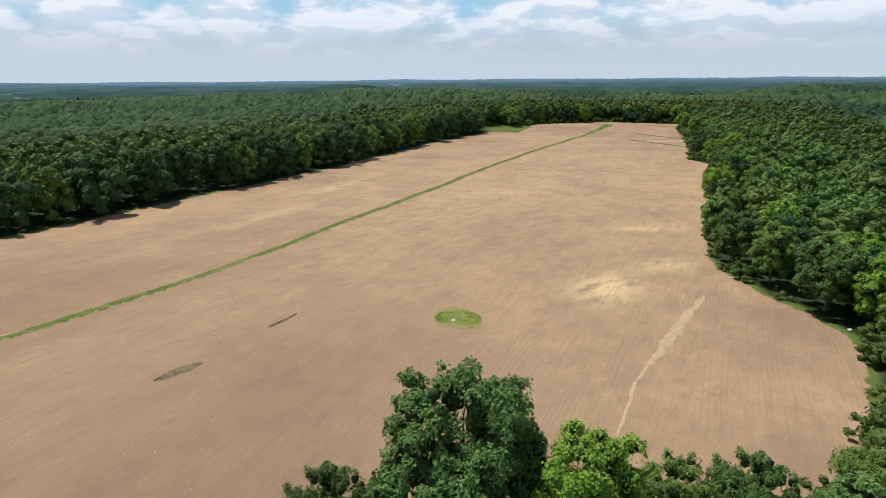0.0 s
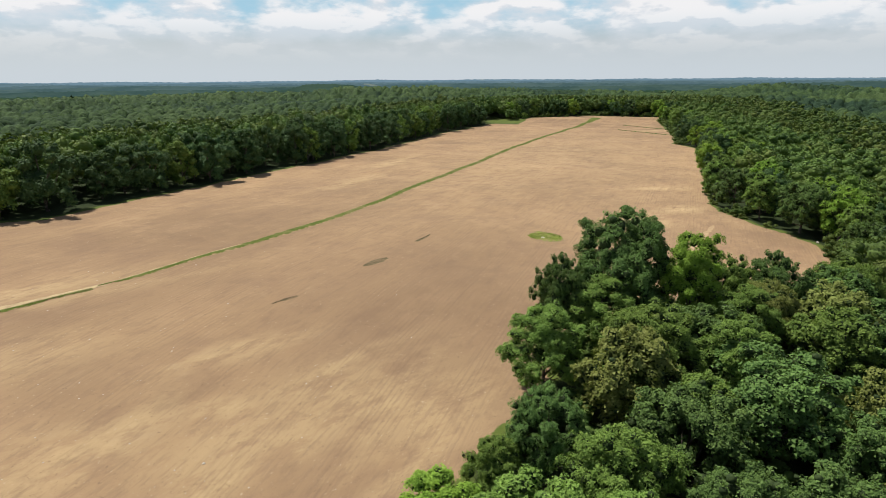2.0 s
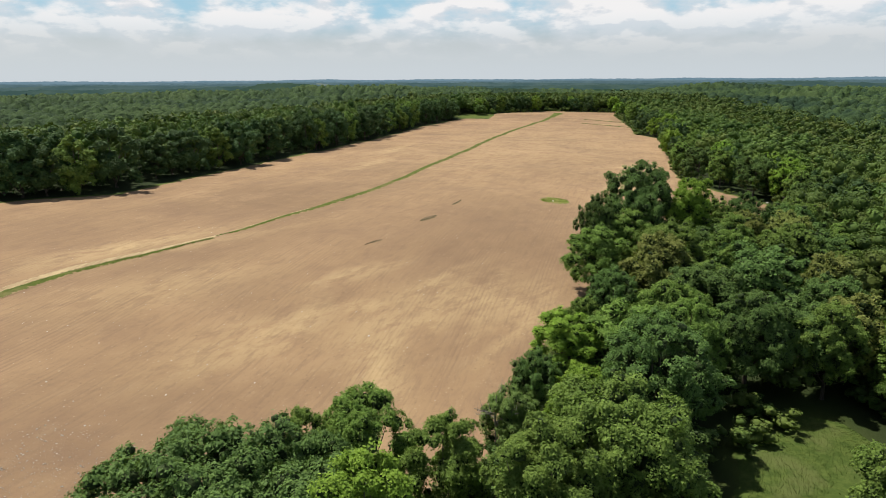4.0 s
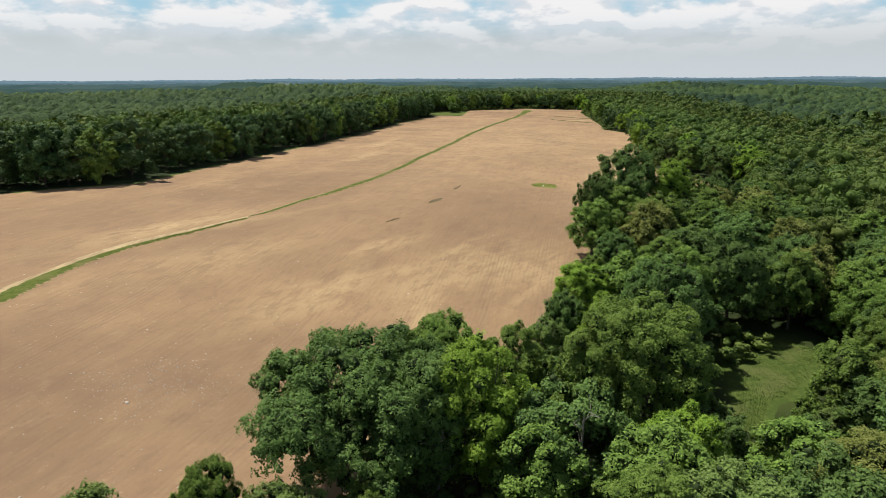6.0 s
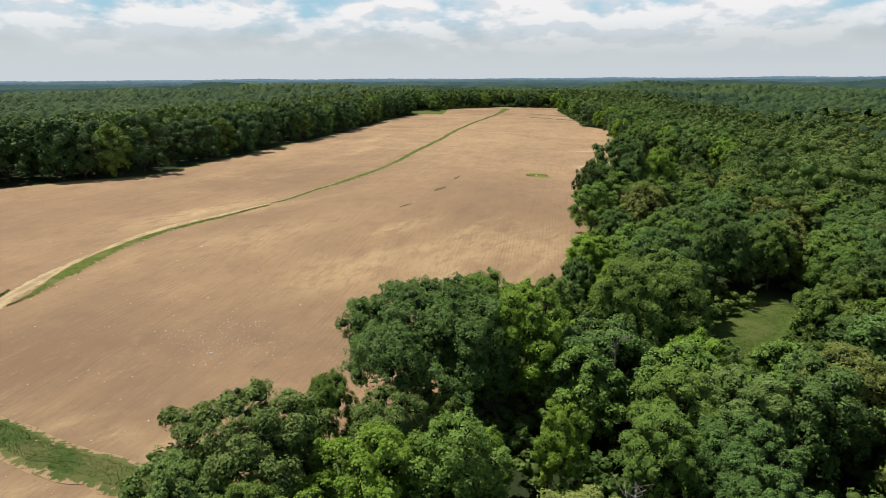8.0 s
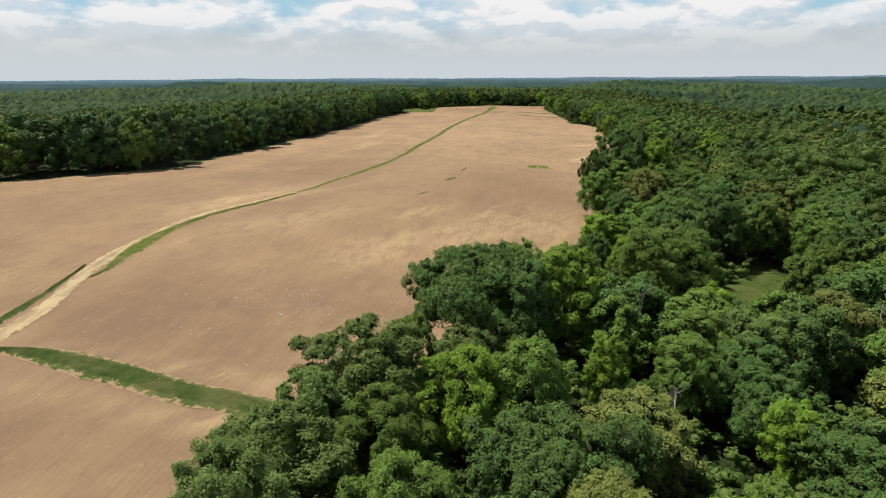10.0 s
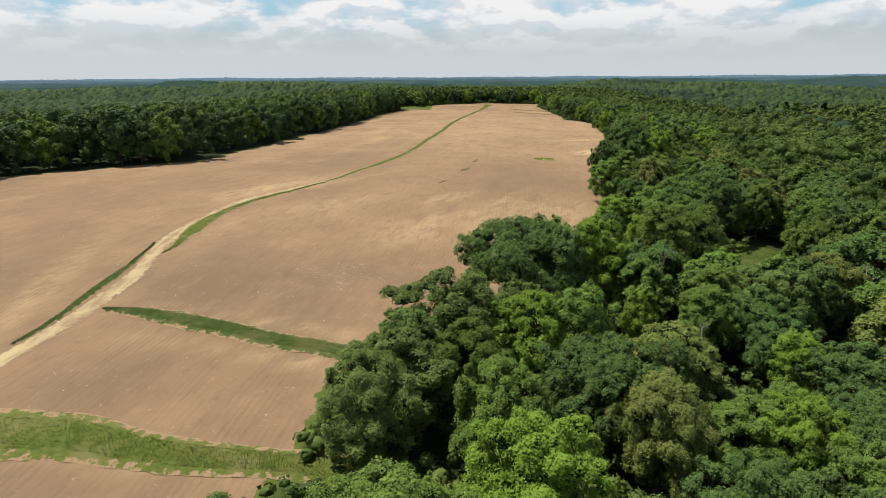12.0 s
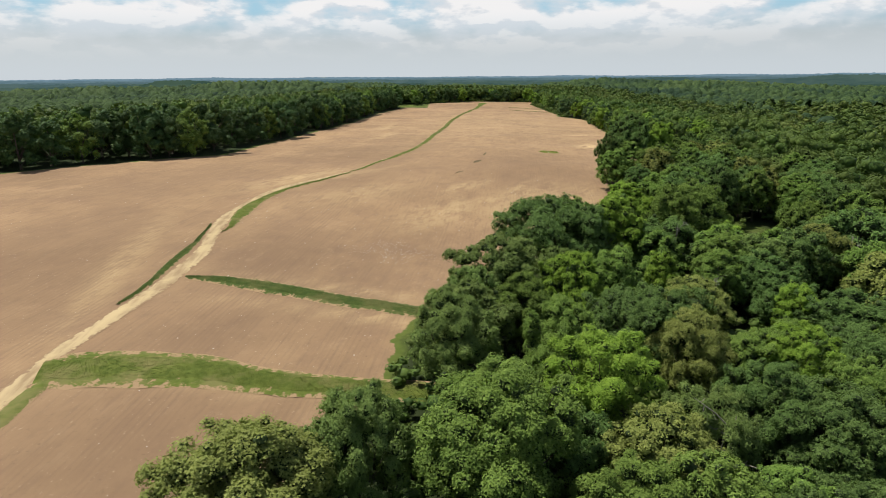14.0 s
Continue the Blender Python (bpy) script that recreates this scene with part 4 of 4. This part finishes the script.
def build_canopy():
    """Rolling tree-covered country out to the skyline."""
    r = np.random.RandomState(51)
    rad = [230.0]
    while rad[-1] < 1500:
        rad.append(rad[-1] + max(2.3, rad[-1] * 0.005))
    rad = np.array(rad)
    ang = np.radians(np.linspace(-46, 66, 680))
    R, A = np.meshgrid(rad, ang, indexing="ij")
    x, y = -40 + R * np.sin(A), -40 + R * np.cos(A)
    shape = x.shape
    x, y = x.ravel(), y.ravel()
    cell = 11.5
    cx, cy = np.floor(x / cell).astype(int), np.floor(y / cell).astype(int)
    best, tone = np.full(x.shape, 1e9), np.zeros(x.shape)

    def hashed(a, b, s):
        q = np.sin(a * 127.1 + b * 311.7 + s * 74.7) * 43758.5453
        return q - np.floor(q)
    for i in (-1, 0, 1):
        for j in (-1, 0, 1):
            a, b = cx + i, cy + j
            q = (x - (a + hashed(a, b, 1)) * cell) ** 2 + (y - (b + hashed(a, b, 2)) * cell) ** 2
            hit = q < best
            best, tone = np.where(hit, q, best), np.where(hit, hashed(a, b, 3), tone)
    d = edge_distance(x, y)
    dome = np.sqrt(np.clip(1 - best / 44.0, 0, 1))
    tall = 2.0 + 10.5 * dome + 8.0 * tone
    low = step(-150, -105, d)
    z = land(x, y) + tall * (1 - 0.5 * low)
    keep = (d < -70) & (np.hypot(x + 595, y - 1070) > 24) & (np.hypot(x - 466, y - 1200) > 34)
    keep &= ~((x > 200) & (x < 412) & (y > -150) & (y < 322) & (d > -420) & (d < -155))
    f = grid_faces(*shape)
    f = f[keep[f].all(1)]
    used, inv = np.unique(f, return_inverse=True)
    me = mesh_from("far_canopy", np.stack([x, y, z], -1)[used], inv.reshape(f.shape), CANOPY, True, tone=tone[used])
    tagged(new("far_canopy", me), "unbroken green treetops rolling away to the skyline", "woodland", kind="stuff")


def canopy_material():
    m, nt, b = material("far_treetops")
    tone = attribute(nt, "tone").outputs["Fac"]
    flat = place(nt)
    leafy = noise_tex(nt, flat, 0.22, 5.0, 0.65)
    stand = noise_tex(nt, flat, 0.0060, 5.0, 0.62)
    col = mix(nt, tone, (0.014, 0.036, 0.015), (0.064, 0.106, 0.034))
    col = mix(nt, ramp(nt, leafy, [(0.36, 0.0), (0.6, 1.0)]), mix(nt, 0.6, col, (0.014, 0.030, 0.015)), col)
    # broad dark patches stand in for cloud shade, besides darker groups of trees
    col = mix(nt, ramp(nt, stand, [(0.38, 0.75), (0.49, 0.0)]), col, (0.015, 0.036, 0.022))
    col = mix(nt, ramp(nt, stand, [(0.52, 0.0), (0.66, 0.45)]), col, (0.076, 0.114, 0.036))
    nt.links.new(col, b.inputs["Base Color"])
    b.inputs["Roughness"].default_value = 0.8
    b.inputs["Specular IOR Level"].default_value = 0.1
    bumped(nt, b, leafy, 0.8, 3.0)
    return m


CANOPY = canopy_material()
build_canopy()


def haze_glow_material(name, a, c):
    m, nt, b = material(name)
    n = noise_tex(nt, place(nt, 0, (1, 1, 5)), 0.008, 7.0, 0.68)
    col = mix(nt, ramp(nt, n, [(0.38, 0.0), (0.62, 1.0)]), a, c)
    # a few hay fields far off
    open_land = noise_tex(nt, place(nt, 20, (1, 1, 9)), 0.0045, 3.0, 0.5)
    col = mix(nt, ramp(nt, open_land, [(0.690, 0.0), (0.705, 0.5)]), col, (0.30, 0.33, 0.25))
    # glows flat: the distance haze is part of this colour
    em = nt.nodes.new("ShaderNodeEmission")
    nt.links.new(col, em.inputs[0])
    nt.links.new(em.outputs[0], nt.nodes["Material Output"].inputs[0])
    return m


def build_backdrop(dist, level, rise, seed, mat, humps=()):
    """Skyline hills, far beyond everything else, glowing in a colour that holds their haze. humps: heading and half
    width in degrees, extra height.
    """
    r = np.random.RandomState(seed)
    deg = np.linspace(-75, 90, 1100)
    ang = np.radians(deg)
    top = level + rise * (0.8 * waves(ang * dist, 0 * ang, 1300, seed, 4) + 0.10 * waves(ang * dist, 0 * ang, 120, seed + 1, 2))
    for head, wide, tall in humps:
        top = top + tall * np.exp(-((deg - head) / wide) ** 4)
    top = top + r.rand(len(deg)) ** 2 * 3.5
    k = np.linspace(0, 1, 6)
    R = dist + 120 * k[None, :] + 0 * top[:, None]
    Z = -60 + (top[:, None] + 60) * np.sin(k * math.pi / 2)[None, :]
    x, y = -60 + R * np.sin(ang)[:, None], -60 + R * np.cos(ang)[:, None]
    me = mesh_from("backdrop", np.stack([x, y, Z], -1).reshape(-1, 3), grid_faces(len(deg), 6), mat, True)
    tagged(new("backdrop", me), "wooded skyline hills with blue-green haze painted in", "hills", kind="structure")


# paler and bluer ring by ring: haze painted into the hills' glow
build_backdrop(4780, 38, 4, 61, haze_glow_material("blue_hills", (0.150, 0.245, 0.310), (0.175, 0.270, 0.335)))
build_backdrop(4100, 28, 5, 62, haze_glow_material("dull_blue_hills", (0.112, 0.186, 0.226), (0.138, 0.216, 0.250)))
build_backdrop(3400, 22, 6, 63, haze_glow_material("blue_green_hills", (0.084, 0.144, 0.164), (0.112, 0.178, 0.190)))
build_backdrop(2800, 18, 7, 64, haze_glow_material("dull_blue_green_hills", (0.064, 0.116, 0.120), (0.094, 0.150, 0.144)))
build_backdrop(2300, 12, 7, 65, haze_glow_material("dim_green_hills", (0.050, 0.094, 0.086), (0.078, 0.128, 0.108)), ((33, 7, 9), (52, 5, 12)))
build_backdrop(1850, 6, 7, 66, haze_glow_material("green_hills", (0.038, 0.076, 0.058), (0.064, 0.108, 0.076)), ((-6.5, 3.2, 20), (10, 6, 6)))
build_backdrop(1500, 2, 8, 67, haze_glow_material("near_green_hills", (0.032, 0.068, 0.040), (0.058, 0.102, 0.056)), ((6, 5, 7), (22, 6, 6)))


def scatter_stones():
    r = np.random.RandomState(71)
    n = 1500
    x, y = r.normal(-95, 45, n), r.normal(-5, 45, n)
    x[:500], y[:500] = r.normal(-101, 5, 500), r.normal(-12, 4.5, 500)
    ok = edge_distance(x, y) > 3
    x, y = x[ok], y[ok]
    n = len(x)
    s = 0.045 + 0.11 * r.rand(n) ** 3
    octa = np.array([(1, 0, 0), (0, 1, 0), (-1, 0, 0), (0, -1, 0), (0, 0, 0.45), (0, 0, -0.5)], float)
    v = octa[None] * r.uniform(0.6, 1.4, (n, 6, 3)) * s[:, None, None] + np.stack([x, y, land(x, y) + 0.03], -1)[:, None, :]
    tri = np.array([(0, 1, 4), (1, 2, 4), (2, 3, 4), (3, 0, 4), (1, 0, 5), (2, 1, 5), (3, 2, 5), (0, 3, 5)])
    f = (tri[None] + 6 * np.arange(n)[:, None, None]).reshape(-1, 3)
    tagged(new("field_stones", mesh_from("field_stones", v.reshape(-1, 3), f, STONE)), "small pale stones strewn over tilled soil", "stones", kind="stuff")


scatter_stones()


# ---- dead trees, far bushes, distant houses ----
def dead_tree(x, y, height, seed):
    """A bare pale snag: a broken stem with a few forked limbs."""
    r = np.random.RandomState(seed)
    root = new("dead_tree", None)
    root.matrix_world = pose(x, y, land_at(x, y), r.uniform(-4, 4), r.uniform(-4, 4), r.uniform(0, 360))
    stem = [(0, 0, -0.8), (0.1, 0, height * 0.35), (0.3, 0.2, height * 0.7), (0.2, 0.5, height)]
    v, f = tube(r, stem, [0.26, 0.2, 0.13, 0.04], 7)
    part("trunk", mesh_from("trunk", v, f, PALE_BARK, True), root)
    for k in range(9):
        z = height * r.uniform(0.35, 0.92)
        a, l = r.uniform(0, 2 * math.pi), height * r.uniform(0.14, 0.3)
        s = np.array([0.2, 0.15, z])
        e = s + np.array([math.cos(a) * l, math.sin(a) * l, l * r.uniform(0.4, 1.0)])
        pieces = [tube(r, [s, (s + e) / 2 + r.normal(0, 0.15, 3), e], [0.09, 0.06, 0.02], 5)]
        for _ in range(3):
            q = s + (e - s) * r.uniform(0.4, 0.9)
            pieces.append(tube(r, [q, q + r.normal(0, 0.35, 3), q + r.normal(0, 0.7, 3) + np.array([0, 0, 0.7])], [0.045, 0.03, 0.012], 4))
        v, f = join(pieces)
        part("limb", mesh_from("limb", v, f, PALE_BARK, True), root)
    tagged(root, "bare pale dead tree standing among green crowns", "dead tree", "dead trees in the wood")


for i, (x, y, h) in enumerate(((-51, -47, 14), (-53, -44, 11), (-22, -63, 12), (-91, -107, 13), (-66, -44, 12), (-44, -14, 11), (-63, -74, 12))):
    dead_tree(x, y, h, 300 + i)


def quad_box(bm, lo, hi, bevel=0.0):
    """A box between two corners, edges eased."""
    made = bmesh.ops.create_cube(bm, size=1.0, matrix=Matrix.LocRotScale(((lo[0] + hi[0]) / 2, (lo[1] + hi[1]) / 2, (lo[2] + hi[2]) / 2), None,
                                 (hi[0] - lo[0], hi[1] - lo[1], hi[2] - lo[2])))
    if bevel:
        bmesh.ops.bevel(bm, geom=list({e for v in made["verts"] for e in v.link_edges}), offset=bevel, segments=1, affect="EDGES")


def solid(name, build, mat):
    bm = bmesh.new()
    build(bm)
    me = bpy.data.meshes.new(name)
    bm.to_mesh(me)
    bm.free()
    me.materials.append(mat)
    return me


WHITE_WALL = plain_material("white_siding", (0.70, 0.70, 0.68), (0.82, 0.81, 0.78), 1.2, 0.6, 0.15)
GREY_ROOF = plain_material("pale_roof", (0.42, 0.43, 0.44), (0.60, 0.61, 0.62), 0.9, 0.5, 0.2)
DARK_PANE = plain_material("dark_pane", (0.03, 0.04, 0.05), (0.05, 0.06, 0.07), 1.0, 0.15, 0.0)


def farm_house(x, y, turn, long, deep, tall, label):
    """A gabled house with windows, a door and a chimney."""
    root = new("farm_house", None)
    root.matrix_world = pose(x, y, land_at(x, y) - 0.3, 0, 0, turn)
    part("wall", solid("wall", lambda bm: quad_box(bm, (-long / 2, -deep / 2, 0), (long / 2, deep / 2, tall), 0.05), WHITE_WALL), root)

    def gable(bm):
        e, rise = 0.5, deep * 0.42
        prof = [(-deep / 2 - e, tall - 0.2), (0, tall + rise), (deep / 2 + e, tall - 0.2), (deep / 2 + e, tall - 0.02), (0, tall + rise + 0.25), (-deep / 2 - e, tall - 0.02)]
        ends = [[bm.verts.new((sx * (long / 2 + e), p, q)) for p, q in prof] for sx in (-1, 1)]
        bm.faces.new(ends[0][::-1])
        bm.faces.new(ends[1])
        for i in range(6):
            bm.faces.new((ends[0][i], ends[0][(i + 1) % 6], ends[1][(i + 1) % 6], ends[1][i]))
    roof = part("roof", solid("roof", gable, GREY_ROOF), root, "pale metal gable roof")
    part("chimney", solid("chimney", lambda bm: quad_box(bm, (long * 0.2, -0.5, tall), (long * 0.2 + 0.9, 0.4, tall + deep * 0.42 + 1.2), 0.04), STONE), roof)
    for k in range(3):
        cx = -long / 2 + long * (k + 0.5) / 3
        part("window", solid("window", lambda bm: quad_box(bm, (cx - 0.6, -deep / 2 - 0.06, tall * 0.45), (cx + 0.6, -deep / 2 + 0.05, tall * 0.45 + 1.5), 0.02), DARK_PANE), root)
    part("door", solid("door", lambda bm: quad_box(bm, (long * 0.12, -deep / 2 - 0.07, 0.2), (long * 0.12 + 1.1, -deep / 2 + 0.05, 2.4), 0.02), BARK), root)
    tagged(root, label, "house")


farm_house(-595, 1070, 20, 22, 11, 6.5, "white farmhouse with a pale roof among far trees")
farm_house(466, 1200, -12, 26, 12, 6.0, "long pale farm building in a distant clearing")


def rock(x, y, size, seed, label):
    """A weathered field boulder, partly sunk."""
    r = np.random.RandomState(seed)

    def build(bm):
        bmesh.ops.create_icosphere(bm, subdivisions=3, radius=size)
        a, b, c = r.uniform(-9, 9, 3)
        for v in bm.verts:
            k = 1 + 0.35 * noise.noise(v.co / size * 0.9 + Vector((a, b, c))) + 0.10 * noise.noise(v.co / size * 3.1 + Vector((b, c, a)))
            v.co = Vector((v.co.x * k * 1.25, v.co.y * k, v.co.z * k * 0.62))
    ob = new("rock", solid("rock", build, STONE))
    ob.matrix_world = pose(x, y, land_at(x, y) + size * 0.2, 0, 0, r.uniform(0, 360))
    tagged(ob, label, "rock")


rock(1.6, 110.6, 0.45, 401, "pale grey boulder in the green weed patch")
rock(-104.1, -16.9, 0.24, 402, "pale stone lying on tilled soil")
for i, (x, y, s) in enumerate(((-112, -9, 0.14), (-98, -4, 0.13), (-120, -22, 0.13), (-90, 4, 0.14), (-78, 8, 0.12), (-107, 6, 0.12), (79, 112, 0.4), (-60, 21, 0.15))):
    rock(x, y, s, 410 + i, "small pale stone lying on tilled soil")

# far end of the field: bushes of the clearing and white marker posts
for i, (x, y, h) in enumerate(((76, 566, 6), (80, 572, 4.5), (72, 571, 5), (86, 588, 6))):
    plant("maple", x, y, h, i * 80, "far", 1.2)
for i, (x, y) in enumerate(((218, 597), (221, 597.5), (225, 598))):
    root = new("marker_post", None)
    root.matrix_world = pose(x, y, land_at(x, y) - 0.1, 0, 0, 10 * i)
    part("post", solid("post", lambda bm: quad_box(bm, (-0.18, -0.18, 0), (0.18, 0.18, 1.9), 0.03), WHITE_WALL), root)
    part("cap", solid("cap", lambda bm: quad_box(bm, (-0.26, -0.26, 1.9), (0.26, 0.26, 2.05), 0.03), GREY_ROOF), root)
    tagged(root, "short white-painted post at the field's end", "post", "posts at the end of the field")
